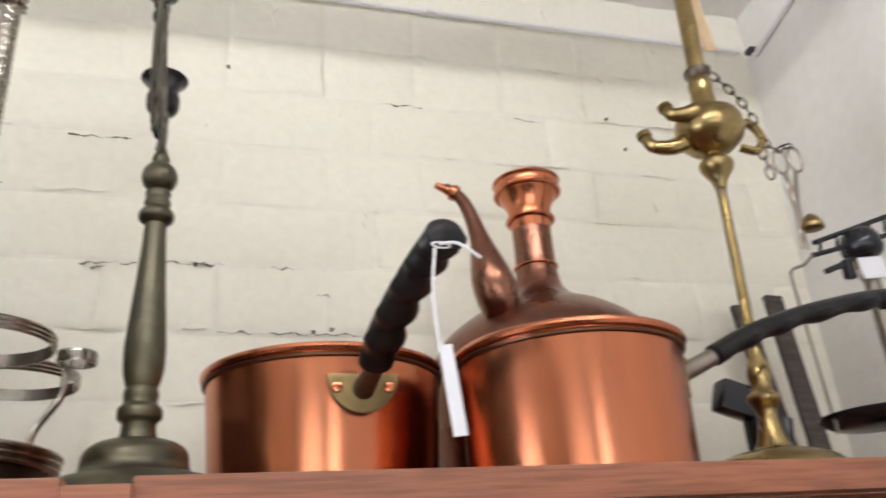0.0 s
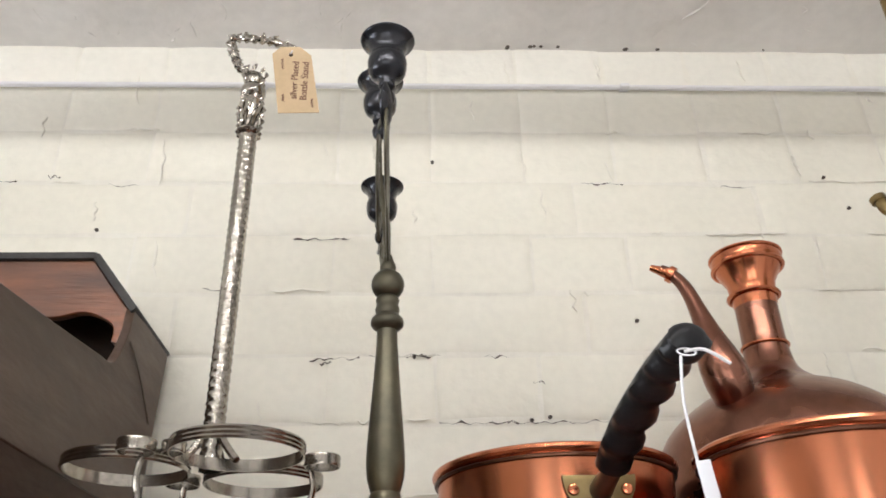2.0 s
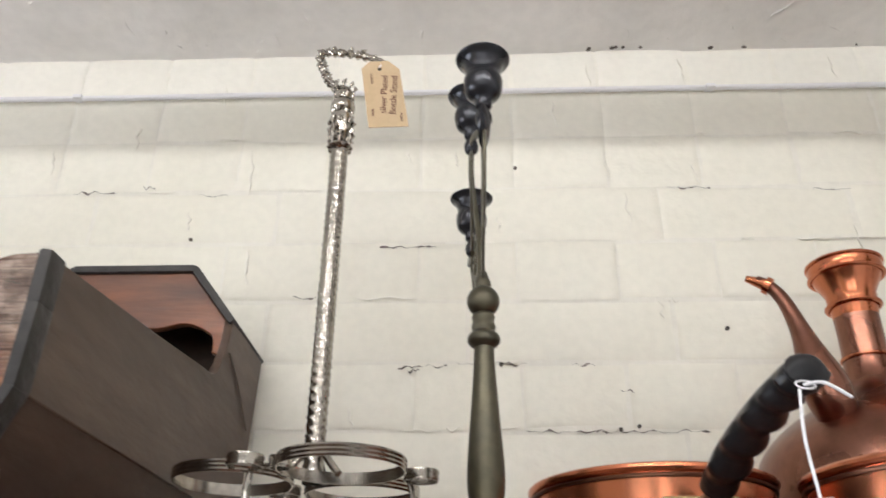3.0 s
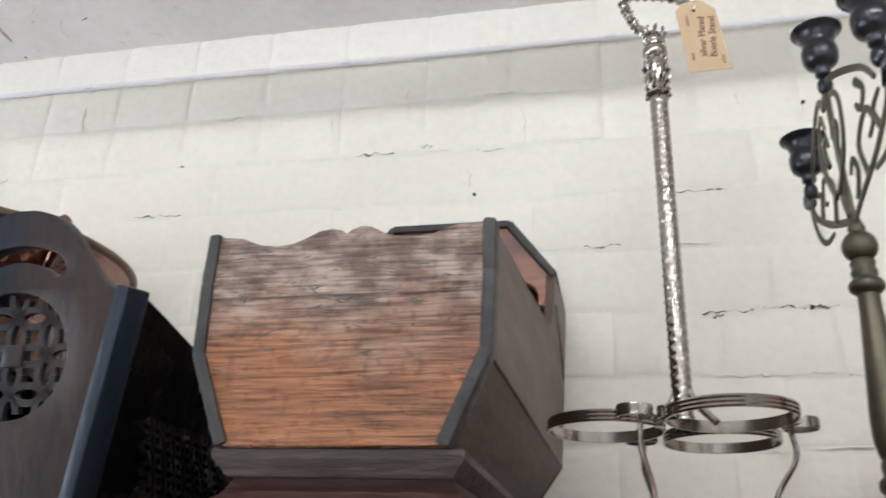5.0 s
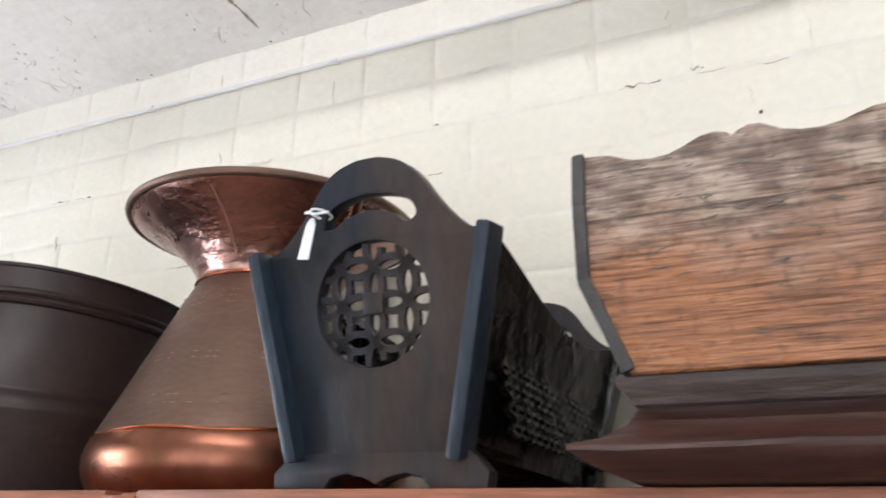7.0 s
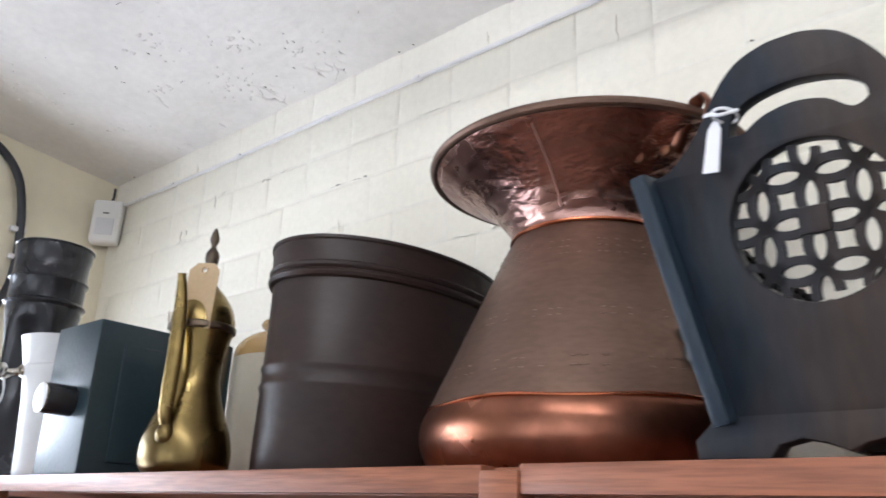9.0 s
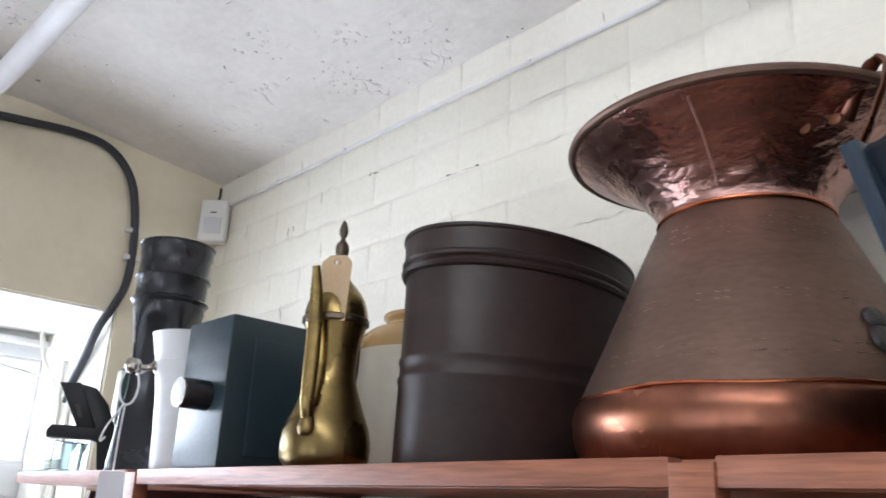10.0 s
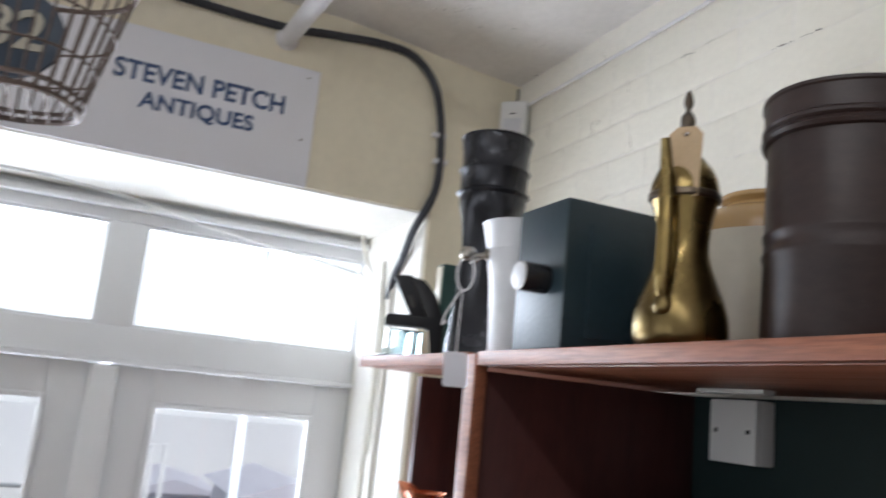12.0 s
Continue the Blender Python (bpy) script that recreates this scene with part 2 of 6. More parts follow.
# base made bluer and lighter to carry the window's reflection on the front
M["rack"] = material("blue_black_lacquer", (0.012, 0.0195, 0.031), 0.42, 0, (0.060, 0.036, 0.021), 4.5, 0.9, 0.3, 50, (3, 3, 0.7), bump=0.2, bump_scale=50, spec=0.22, detail=9)
# blue here is the window's sheen along the edges, put into the colour
M["rackbead"] = material("lacquer_with_blue_sheen", (0.020, 0.032, 0.048), 0.42, 0, (0.020, 0.028, 0.040), 14, 0.7, 0.3, 70, (3, 3, 0.6), bump=0.2, bump_scale=60, spec=0.3)
M["rackside"] = material("black_carved_wood", (0.006, 0.006, 0.006), 0.28, 0, (0.016, 0.011, 0.008), 20, 0.6, 0.1, 90, bump=1.0, bump_scale=34)
M["gold"] = material("worn_gilding", (0.16, 0.12, 0.07), 0.5, 0.3, (0.05, 0.04, 0.03), 60, 0.7)
M["toleware"] = material("brown_japanned_tin", (0.038, 0.022, 0.018), 0.44, 0.0, (0.020, 0.014, 0.014), 6, 0.75, 0.25, 70, (1, 1, 2), bump=0.16, bump_scale=30, spec=0.40)
# teal in this base stands in for window light on the leatherette
M["leather"] = material("black_leatherette_with_window_blue", (0.015, 0.032, 0.042), 0.34, 0, (0.024, 0.045, 0.058), 9, 0.6, 0.15, 160, bump=0.10, bump_scale=160, spec=0.6)
M["enamel"] = material("white_enamel", (0.74, 0.75, 0.77), 0.35, 0, (0.62, 0.62, 0.63), 9, 0.4, 0.05, 60)
M["stoneware"] = material("cream_stoneware", (0.62, 0.57, 0.46), 0.35, 0, (0.52, 0.47, 0.37), 10, 0.5, 0.06, 80)
M["stonetop"] = material("ochre_glaze", (0.45, 0.29, 0.12), 0.25, 0, (0.34, 0.21, 0.09), 12, 0.5)
M["green"] = material("green_cloth_cover", (0.016, 0.062, 0.056), 0.6, 0, (0.012, 0.045, 0.042), 20, 0.5)
M["blackcable"] = material("black_cable_sheath", (0.025, 0.027, 0.035), 0.45, 0, (0.045, 0.047, 0.055), 30, 0.4)
M["cream_cable"] = material("painted_cable", (0.72, 0.70, 0.62), 0.5, 0, (0.60, 0.57, 0.48), 30, 0.4)
M["conduit"] = material("painted_conduit", (0.72, 0.71, 0.71), 0.45, 0, (0.60, 0.58, 0.57), 20, 0.5)
M["plastic"] = material("white_plastic", (0.80, 0.80, 0.78), 0.35, 0, (0.74, 0.74, 0.71), 20, 0.3)
M["scar"] = material("bare_brown_plaster", (0.34, 0.27, 0.20), 0.8, 0, (0.60, 0.57, 0.52), 60, 0.9, 0.3, 120, bump=0.8, bump_scale=90)
M["sign"] = material("white_sign_board", (0.78, 0.78, 0.81), 0.4, 0, (0.73, 0.73, 0.76), 5, 0.4)
M["navy"] = material("navy_lettering", (0.05, 0.09, 0.20), 0.5, 0, None, 60, 0.3)
M["wire"] = material("rusty_wire", (0.16, 0.12, 0.10), 0.5, 0.5, (0.09, 0.06, 0.045), 60, 0.7)
M["disc"] = material("blue_enamel_disc", (0.035, 0.055, 0.085), 0.4, 0, (0.06, 0.08, 0.11), 18, 0.5)
M["buff"] = material("buff_numerals", (0.55, 0.52, 0.42), 0.5, 0, (0.42, 0.40, 0.33), 30, 0.5)
M["paving"] = material("pale_paving", (0.72, 0.70, 0.67), 0.8, 0, (0.62, 0.60, 0.57), 1.5, 0.5, bump=0.2)
M["render"] = material("pale_rendered_wall", (0.82, 0.80, 0.79), 0.8, 0, (0.74, 0.72, 0.71), 1.2, 0.5)
# brown of the unseen wall opposite, chosen so the copper reflects something dark
M["shopwall"] = material("dark_unseen_wall", (0.16, 0.11, 0.08), 0.6, 0, (0.10, 0.07, 0.05), 3, 0.6, 0.2, 40)
M["lilac"] = material("grey_lilac_boards", (0.60, 0.57, 0.61), 0.6, 0, (0.52, 0.49, 0.54), 4, 0.5)


def glass_material(name, tint=(1, 1, 1), rough=0.0):
    m = bpy.data.materials.new(name)
    m.use_nodes = True
    n, l = m.node_tree.nodes, m.node_tree.links
    n.remove(n["Principled BSDF"])
    tr, gl, mx, fr = n.new("ShaderNodeBsdfTransparent"), n.new("ShaderNodeBsdfGlossy"), n.new("ShaderNodeMixShader"), n.new("ShaderNodeFresnel")
    tr.inputs["Color"].default_value = (*tint, 1)
    gl.inputs["Roughness"].default_value = rough
    l.new(fr.outputs[0], mx.inputs["Fac"])
    l.new(tr.outputs[0], mx.inputs[1])
    l.new(gl.outputs[0], mx.inputs[2])
    l.new(mx.outputs[0], n["Material Output"].inputs["Surface"])
    return m


M["haze"] = bpy.data.materials.new("bright_overcast_haze")
M["haze"].use_nodes = True
em = M["haze"].node_tree.nodes.new("ShaderNodeEmission")
em.inputs["Color"].default_value, em.inputs["Strength"].default_value = (0.95, 0.98, 1.0, 1), 2.8
M["haze"].node_tree.links.new(em.outputs[0], M["haze"].node_tree.nodes["Material Output"].inputs["Surface"])
M["tube"] = bpy.data.materials.new("lit_tube")
M["tube"].use_nodes = True
em = M["tube"].node_tree.nodes.new("ShaderNodeEmission")
em.inputs["Strength"].default_value = 5.0
M["tube"].node_tree.links.new(em.outputs[0], M["tube"].node_tree.nodes["Material Output"].inputs["Surface"])
M["pane"] = glass_material("window_glass", (0.97, 0.98, 0.98))
M["acrylic"] = glass_material("clear_acrylic", (0.86, 0.93, 0.95), 0.02)


# ---- mesh helpers ----
def finish(name, bm, mat, smooth=True, angle=35):
    me = bpy.data.meshes.new(name)
    bmesh.ops.recalc_face_normals(bm, faces=bm.faces)
    if smooth:
        for f in bm.faces:
            f.smooth = True
        for e in bm.edges:
            if len(e.link_faces) == 2 and e.calc_face_angle(0) > radians(angle):
                e.smooth = False
    bm.to_mesh(me)
    bm.free()
    me.materials.append(M[mat])
    return me


def part(name, bm, mat, parent=None, label="", smooth=True, angle=35):
    ob = new(name, finish(name, bm, mat, smooth, angle))
    if parent is not None:
        ob.parent = parent
    if label:
        ob["label"] = label
    return ob


def thing(name, m, label, category, group="", kind=""):
    ob = new(name)
    ob.empty_display_size = 0.05
    ob.matrix_world = m
    return tagged(ob, label, category, group, kind)


def lathe(profile, seg=48, bm=None, center=(0, 0, 0)):
    """A body of revolution from (radius, height) pairs."""
    bm = bm or bmesh.new()
    rings = []
    for r, z in profile:
        if r < 1e-5:
            rings.append([bm.verts.new((center[0], center[1], center[2] + z))])
        else:
            rings.append([bm.verts.new((center[0] + r * math.cos(a), center[1] + r * math.sin(a), center[2] + z))
                          for a in (2 * math.pi * i / seg for i in range(seg))])
    for a, b in zip(rings, rings[1:]):
        for i in range(seg):
            j = (i + 1) % seg
            if len(a) == 1 and len(b) == 1:
                continue
            if len(a) == 1:
                bm.faces.new((a[0], b[i], b[j]))
            elif len(b) == 1:
                bm.faces.new((a[i], a[j], b[0]))
            else:
                bm.faces.new((a[i], a[j], b[j], b[i]))
    return bm


def smooth_profile(pts, n=5):
    """Catmull-Rom through the points of a profile or path."""
    pts = [Vector(p) for p in pts]
    out = []
    for i in range(len(pts) - 1):
        p0, p1, p2, p3 = pts[max(i - 1, 0)], pts[i], pts[i + 1], pts[min(i + 2, len(pts) - 1)]
        for k in range(n):
            t = k / n
            out.append(0.5 * (2 * p1 + (p2 - p0) * t + (2 * p0 - 5 * p1 + 4 * p2 - p3) * t * t + (3 * p1 - p0 - 3 * p2 + p3) * t ** 3))
    out.append(pts[-1])
    return [tuple(p) for p in out]


def tube(pts, radius, seg=10, bm=None, closed=False, flat=1.0, twist=0.0, up=None):
    """A round or flattened bar along a path; radius is one number or one for each point."""
    bm = bm or bmesh.new()
    pts = [Vector(p) for p in pts]
    n = len(pts)
    rad = radius if isinstance(radius, (list, tuple)) else [radius] * n
    ref = Vector(up) if up else None
    rings, prev = [], None
    for i, p in enumerate(pts):
        d = (pts[(i + 1) % n] - pts[i - 1]) if closed else (pts[min(i + 1, n - 1)] - pts[max(i - 1, 0)])
        d.normalize()
        if ref is not None:
            s = d.cross(ref)
            s = s.normalized() if s.length > 1e-4 else Vector((1, 0, 0))
        else:
            s = prev if prev is not None else d.orthogonal()
            s = (s - d * s.dot(d)).normalized()
        prev = s
        u = s.cross(d).normalized()
        a0 = twist * i
        rings.append([bm.verts.new(p + (s * math.cos(a + a0) + u * math.sin(a + a0) * flat) * rad[i]) for a in (2 * math.pi * k / seg + math.pi / seg for k in range(seg))])
    pairs = list(zip(rings, rings[1:])) + ([(rings[-1], rings[0])] if closed else [])
    for a, b in pairs:
        for k in range(seg):
            bm.faces.new((a[k], a[(k + 1) % seg], b[(k + 1) % seg], b[k]))
    if not closed:
        bm.faces.new(rings[0])
        bm.faces.new(rings[-1][::-1])
    return bm


def block(sx, sy, sz, center=(0, 0, 0), bevel=0.002, turn=None, bm=None, segs=2):
    """A box with eased edges."""
    b = bmesh.new()
    bmesh.ops.create_cube(b, size=1)
    bmesh.ops.scale(b, vec=(sx, sy, sz), verts=b.verts)
    if bevel:
        bmesh.ops.bevel(b, geom=b.edges[:], offset=bevel, segments=segs, affect="EDGES", profile=0.6)
    m = Matrix.Translation(center) @ (turn.to_4x4() if turn else Matrix())
    bmesh.ops.transform(b, matrix=m, verts=b.verts)
    if bm is None:
        return b
    me = bpy.data.meshes.new("tmp")
    b.to_mesh(me)
    b.free()
    bm.from_mesh(me)
    bpy.data.meshes.remove(me)
    return bm


def plate(outline, thick, holes=(), bevel=0.0, m=None):
    """A flat board cut to an outline with holes through it; drawn in x, z and thick along y."""
    c = bpy.data.curves.new("plate", "CURVE")
    c.dimensions, c.fill_mode, c.extrude, c.bevel_depth, c.bevel_resolution = "2D", "BOTH", thick / 2 - bevel, bevel, 1
    for ring in (outline, *holes):
        s = c.splines.new("POLY")
        s.points.add(len(ring) - 1)
        for p, (x, z) in zip(s.points, ring):
            p.co = (x, z, 0, 1)
        s.use_cyclic_u = True
    ob = bpy.data.objects.new("plate", c)
    me = bpy.data.meshes.new_from_object(ob)
    bm = bmesh.new()
    bm.from_mesh(me)
    bmesh.ops.remove_doubles(bm, verts=bm.verts, dist=1e-5)
    bpy.data.objects.remove(ob)
    bpy.data.curves.remove(c)
    bpy.data.meshes.remove(me)
    bmesh.ops.transform(bm, matrix=(m or Matrix()) @ Matrix.Rotation(radians(90), 4, "X"), verts=bm.verts)
    return bm


def circle(x, z, r, n=32):
    return [(x + r * math.cos(2 * math.pi * i / n), z + r * math.sin(2 * math.pi * i / n)) for i in range(n)]


def lettering(text, size, thick=0.0008, align="CENTER", bold=0.0):
    """Writing in x, z, facing -y."""
    c = bpy.data.curves.new("text", "FONT")
    c.body, c.size, c.extrude, c.align_x, c.align_y, c.resolution_u = text, size, thick, align, "CENTER", 4
    c.offset = bold
    ob = bpy.data.objects.new("text", c)
    me = bpy.data.meshes.new_from_object(ob)
    bm = bmesh.new()
    bm.from_mesh(me)
    bpy.data.objects.remove(ob)
    bpy.data.curves.remove(c)
    bpy.data.meshes.remove(me)
    bmesh.ops.transform(bm, matrix=Matrix.Rotation(radians(90), 4, "X"), verts=bm.verts)
    return bm


def roughen(bm, amp, scale, axis=None, seed=0.0):
    for v in bm.verts:
        d = noise.noise(v.co * scale + Vector((seed, seed * 1.7, 0))) * amp
        v.co += (axis * d) if axis is not None else (v.normal * d)
    return bm


def structure(name, bm, mat, label, smooth=False):
    return tagged(part(name, bm, mat, smooth=smooth), label, name.split("_")[0], kind="structure")

# ---- structure ----
# floor out of view, darkened to lower the fill light
structure("floor", block(6.0, 5.0, 0.1, (-0.9, -1.5, -0.05), 0), "floor", "unseen floor, kept dark to lower the fill light")

# brick wall: backing, then the bricks one by one at the end of the file
wall_brick = structure("wall_brick", block(3.2, 0.22, 2.7, (-0.87, 0.112, 1.35), 0), "joint", "cream-painted brick wall with cracked joints")

def ceiling_rise(y):
    """The ceiling falls a little towards the brick wall."""
    return 0.045 * min(1, max(0, -y / 0.45))


rng = random.Random(4)
bm = bmesh.new()
NX, NY = 120, 110
grid = {}
for i in range(NX + 1):
    for j in range(NY + 1):
        x, y = XL - 0.02 + (XR - XL + 0.04) * i / NX, 0.02 + (YB - 0.04) * (j / NY) ** 1.6
        rise = ceiling_rise(y)
        p = Vector((x, y, 0))
        z = CEIL + rise + 0.0025 * noise.noise(p * 9) + 0.0012 * noise.noise(p * 31)
        grid[i, j] = bm.verts.new((x, y, z))
for i in range(NX):
    for j in range(NY):
        bm.faces.new((grid[i, j], grid[i + 1, j], grid[i + 1, j + 1], grid[i, j + 1]))
top = bmesh.ops.extrude_face_region(bm, geom=bm.faces[:])
for v in top["geom"]:
    if isinstance(v, bmesh.types.BMVert):
        v.co.z = 2.6
ceiling = structure("ceiling", bm, "ceiling", "rough grey-white plaster ceiling with trowel ridges", smooth=True)

structure("wall_right", block(0.2, 4.0, 2.7, (XR + 0.1, -1.7, 1.35), 0), "sidewall", "white-painted plaster end wall")
# unseen wall closing the room, dark so that metals reflect a dim space
bm = block(0.62, 0.2, 2.7, (XL - 0.31 + 0.31 - 0.2, YB - 0.1, 1.35), 0)
for cx, w in ((-2.25, 0.4), (-0.45, 0.2), (0.6, 0.1)):
    block(w, 0.2, 2.7, (cx, YB - 0.1, 1.35), 0, bm=bm)
block(3.4, 0.196, 0.8, (-0.9, YB - 0.1, 0.4), 0, bm=bm)
block(3.4, 0.196, 0.36, (-0.9, YB - 0.1, 2.5), 0, bm=bm)
structure("wall_shop_front", bm, "shopwall", "unseen wall with two windows, kept brown for dark copper reflections")

DOOR_R, DOOR_L, HEAD, XF = -0.203, -1.76, 2.056, -2.80
bm = block(0.42, 0.42, 2.7, (XL - 0.21, 0.007, 1.35), 0.0)
wall_end = structure("wall_end", bm, "plaster", "cream plaster end wall with a deep opening for glazed doors")
part("lintel", block(0.42, -DOOR_L + DOOR_R, 0.64, (XL - 0.21, (DOOR_L + DOOR_R) / 2, HEAD + 0.32), 0.0), "plaster", wall_end, smooth=False)
part("pier", block(0.42, 2.0, 2.7, (XL - 0.21, DOOR_L - 1.0, 1.35), 0.0), "plaster", wall_end, smooth=False)
bm = block(0.405, 0.004, HEAD, (XL - 0.212, DOOR_R - 0.002, HEAD / 2), 0)
block(0.405, -DOOR_L + DOOR_R - 0.008, 0.004, (XL - 0.212, (DOOR_L + DOOR_R) / 2, HEAD - 0.002), 0, bm=bm)
structure("trim_reveal", bm, "reveal", "white painted reveal of the door opening")

# glazed double doors with lights above
doors = thing("door_1", pose(0, 0, 0), "white-framed glazed double doors with fixed lights above", "door", kind="structure")


def bar(name, y0, y1, z0, z1, depth=0.06, x=XF, bev=0.004):
    return part(name, block(depth, y1 - y0, z1 - z0, (x - depth / 2, (y0 + y1) / 2, (z0 + z1) / 2), bev), "upvc", doors)


bar("frame_jamb", -0.205, -0.14, 0, 2.10, 0.07)
bar("frame_jamb", DOOR_L - 0.05, DOOR_L + 0.02, 0, 2.10, 0.07)
bar("frame_head", DOOR_L + 0.02, -0.205, 1.992, 2.10, 0.07)
bar("transom", DOOR_L + 0.02, -0.205, 1.664, 1.741, 0.07)
bar("transom_bead", DOOR_L + 0.02, -0.205, 1.652, 1.664, 0.095, XF + 0.02)
bar("mullion", -0.851, -0.77, 1.741, 1.992, 0.07)
bar("frame_bead", DOOR_L + 0.02, -0.205, 2.02, 2.036, 0.03, XF + 0.03)
for a, b, z0, z1 in ((-0.77, -0.205, 1.741, 1.992), (DOOR_L + 0.02, -0.851, 1.741, 1.992)):
    for y0, y1, w0, w1 in ((a, a + 0.008, z0, z1), (b - 0.008, b, z0, z1), (a + 0.008, b - 0.008, z0, z0 + 0.008), (a + 0.008, b - 0.008, z1 - 0.008, z1)):
        bar("glazing_bead", y0, y1, w0, w1, 0.02, XF - 0.008, 0.002)
    pane = part("pane", block(0.005, b - a, z1 - z0, (XF - 0.04, (a + b) / 2, (z0 + z1) / 2), 0), "pane", doors)
    pane.visible_shadow = False
for a, b, g0, g1 in ((-0.80, -0.207, -0.695, -0.298), (DOOR_L + 0.025, -0.82, -1.60, -0.925)):
    leaf = part("door_leaf", block(0.05, g0 - a, 1.65, (XF - 0.03, (a + g0) / 2, 0.826), 0.004), "upvc", doors)
    for y0, y1, z0, z1 in ((g1, b, 0, 1.651), (g0, g1, 1.572, 1.651), (g0, g1, 0, 0.75)):
        part("rail", block(0.05, y1 - y0, z1 - z0, (XF - 0.03, (y0 + y1) / 2, (z0 + z1) / 2), 0.003), "upvc", leaf)
    for y0, y1, z0, z1 in ((g0, g0 + 0.012, 0.75, 1.572), (g1 - 0.012, g1, 0.75, 1.572), (g0 + 0.012, g1 - 0.012, 1.558, 1.572)):
        part("bead", block(0.02, y1 - y0, z1 - z0, (XF - 0.006, (y0 + y1) / 2, (z0 + z1) / 2), 0.003), "upvc", leaf)
    pane = part("pane", block(0.005, g1 - g0, 0.822, (XF - 0.04, (g0 + g1) / 2, 1.161), 0), "pane", leaf)
    pane.visible_shadow = False
bar("astragal", -0.842, -0.782, 0, 1.648, 0.03, XF + 0.028, 0.008)

# ---- outside the doors ----
structure("ground", block(400, 400, 0.1, (0, 0, -0.12), 0), "paving", "pale paving outside the doors")
structure("backdrop", block(0.2, 160, 60, (-70, 20, 29.5), 0), "haze", "bright hazy overcast sky beyond the yard")
yard = structure("backdrop_wall", block(0.3, 40, 1.1, (-14, 4, 0.55), 0), "render", "low pale rendered yard wall")


def shed(x, y, w, h, label):
    s = thing("garden_shed", pose(x, y, -0.07), label, "shed")
    part("wall", block(1.6, w, h, (0, 0, h / 2), 0.01), "lilac", s)
    part("roof", plate([(-w / 2 - 0.1, h), (0, h + 0.16), (w / 2 + 0.1, h)], 1.8, m=Matrix.Rotation(radians(90), 4, "Z")), "lilac", s)
    for k in range(7):
        part("board", block(0.03, w / 7 - 0.03, h - 0.1, (0.81, -w / 2 + w / 7 * (k + 0.5), h / 2), 0.004), "lilac", s)
    return s


# added shed shapes stand in for the purple plants and furniture outside
shed(-9.0, 1.12, 0.86, 0.74, "grey-lilac shed shape standing in for garden furniture")
shed(-11.5, 0.42, 0.9, 0.44, "grey-lilac shed shape standing in for garden furniture")
for k in range(3):
    p = thing("yard_post", pose(-7.5 - 0.1 * k, -0.31 + 0.115 * k, -0.07), "pale square timber post in the yard", "post", group="posts in the yard")
    part("shaft", block(0.035, 0.035, 1.17, (0, 0, 0.585), 0.005), "render", p)
    part("cap", block(0.05, 0.05, 0.02, (0, 0, 1.18), 0.005), "render", p)
post = thing("yard_post", pose(-3.25, -0.385, -0.07), "pale green square metal post just outside the doors", "post")
part("shaft", block(0.03, 0.022, 2.6, (0, 0, 1.3), 0.003), "upvc", post)

# ---- bookcase ----
case = thing("bookcase", pose(0, 0, 0), "tall mahogany bookcase with a loaded top, standing against the brick wall", "bookcase")
stiles = (-1.717, -0.908, -0.126)
edges = (-2.19, -1.733, -1.701, -0.923, -0.893, -0.141, -0.111, 0.61)
part("top_board", block(2.8, -FRONT - 0.028, 0.019, (-0.79, (FRONT + 0.024) / 2 - 0.0, SHELF - 0.0095), 0.0015), "mahogany", case)
for a, b in zip(edges[0::2], edges[1::2]):
    part("lipping", block(b - a - 0.001, 0.016, 0.0185, ((a + b) / 2, FRONT + 0.008, SHELF - 0.0095), 0.0015), "mahogany", case)
for s in stiles:
    st = part("stile", block(0.031, 0.019, SHELF - 0.004, (s, FRONT + 0.008, SHELF / 2 - 0.002), 0.0012), "mahogany", case)
    part("divider", block(0.018, -FRONT - 0.03, SHELF - 0.03, (s, FRONT / 2 + 0.006, SHELF / 2 - 0.01), 0.001), "carcass", case)
part("end_panel", block(0.018, 0.27, SHELF - 0.03, (-2.17, -0.14, SHELF / 2 - 0.01), 0.001), "carcass", case)
part("end_panel", block(0.018, 0.36, SHELF - 0.03, (0.60, -0.19, SHELF / 2 - 0.01), 0.001), "carcass", case)
part("back_panel", block(2.74, 0.006, SHELF - 0.03, (-0.785, -0.009, SHELF / 2 - 0.01), 0), "teal", case)
for a, b in ((-2.16, -1.727), (-1.707, -0.918), (-0.898, -0.136), (-0.116, 0.59)):
    for z in (0.12, 0.55, 0.98, 1.36):
        part("shelf", block(b - a, 0.33, 0.018, ((a + b) / 2, -0.185, z), 0.001), "carcass", case)

# socket on the back panel, under the top
sock = thing("wall_plate", pose(-1.592, -0.0125, 1.634), "white plastic blank wall plate with two screws on the bookcase back", "wall plate")
part("back_box", block(0.086, 0.026, 0.086, (0, -0.013, 0), 0.003), "plastic", sock)
part("face_plate", block(0.086, 0.008, 0.086, (0, -0.031, 0), 0.003), "plastic", sock)
for dx in (-0.03, 0.03):
    part("screw", block(0.006, 0.003, 0.006, (dx, -0.0355, 0), 0.001), "blackmetal", sock)
strip = thing("cable_strip", pose(-1.535, -0.10, 1.684), "white plastic strip under the bookcase top", "strip")
part("strip", block(0.12, 0.02, 0.006, (0, 0, 0), 0.002), "plastic", strip)

# things on the shelf below, only their tops in sight
jug = thing("copper_jug", pose(-2.03, -0.30, 1.369), "small polished copper jug with a pouring lip on a shelf", "jug")
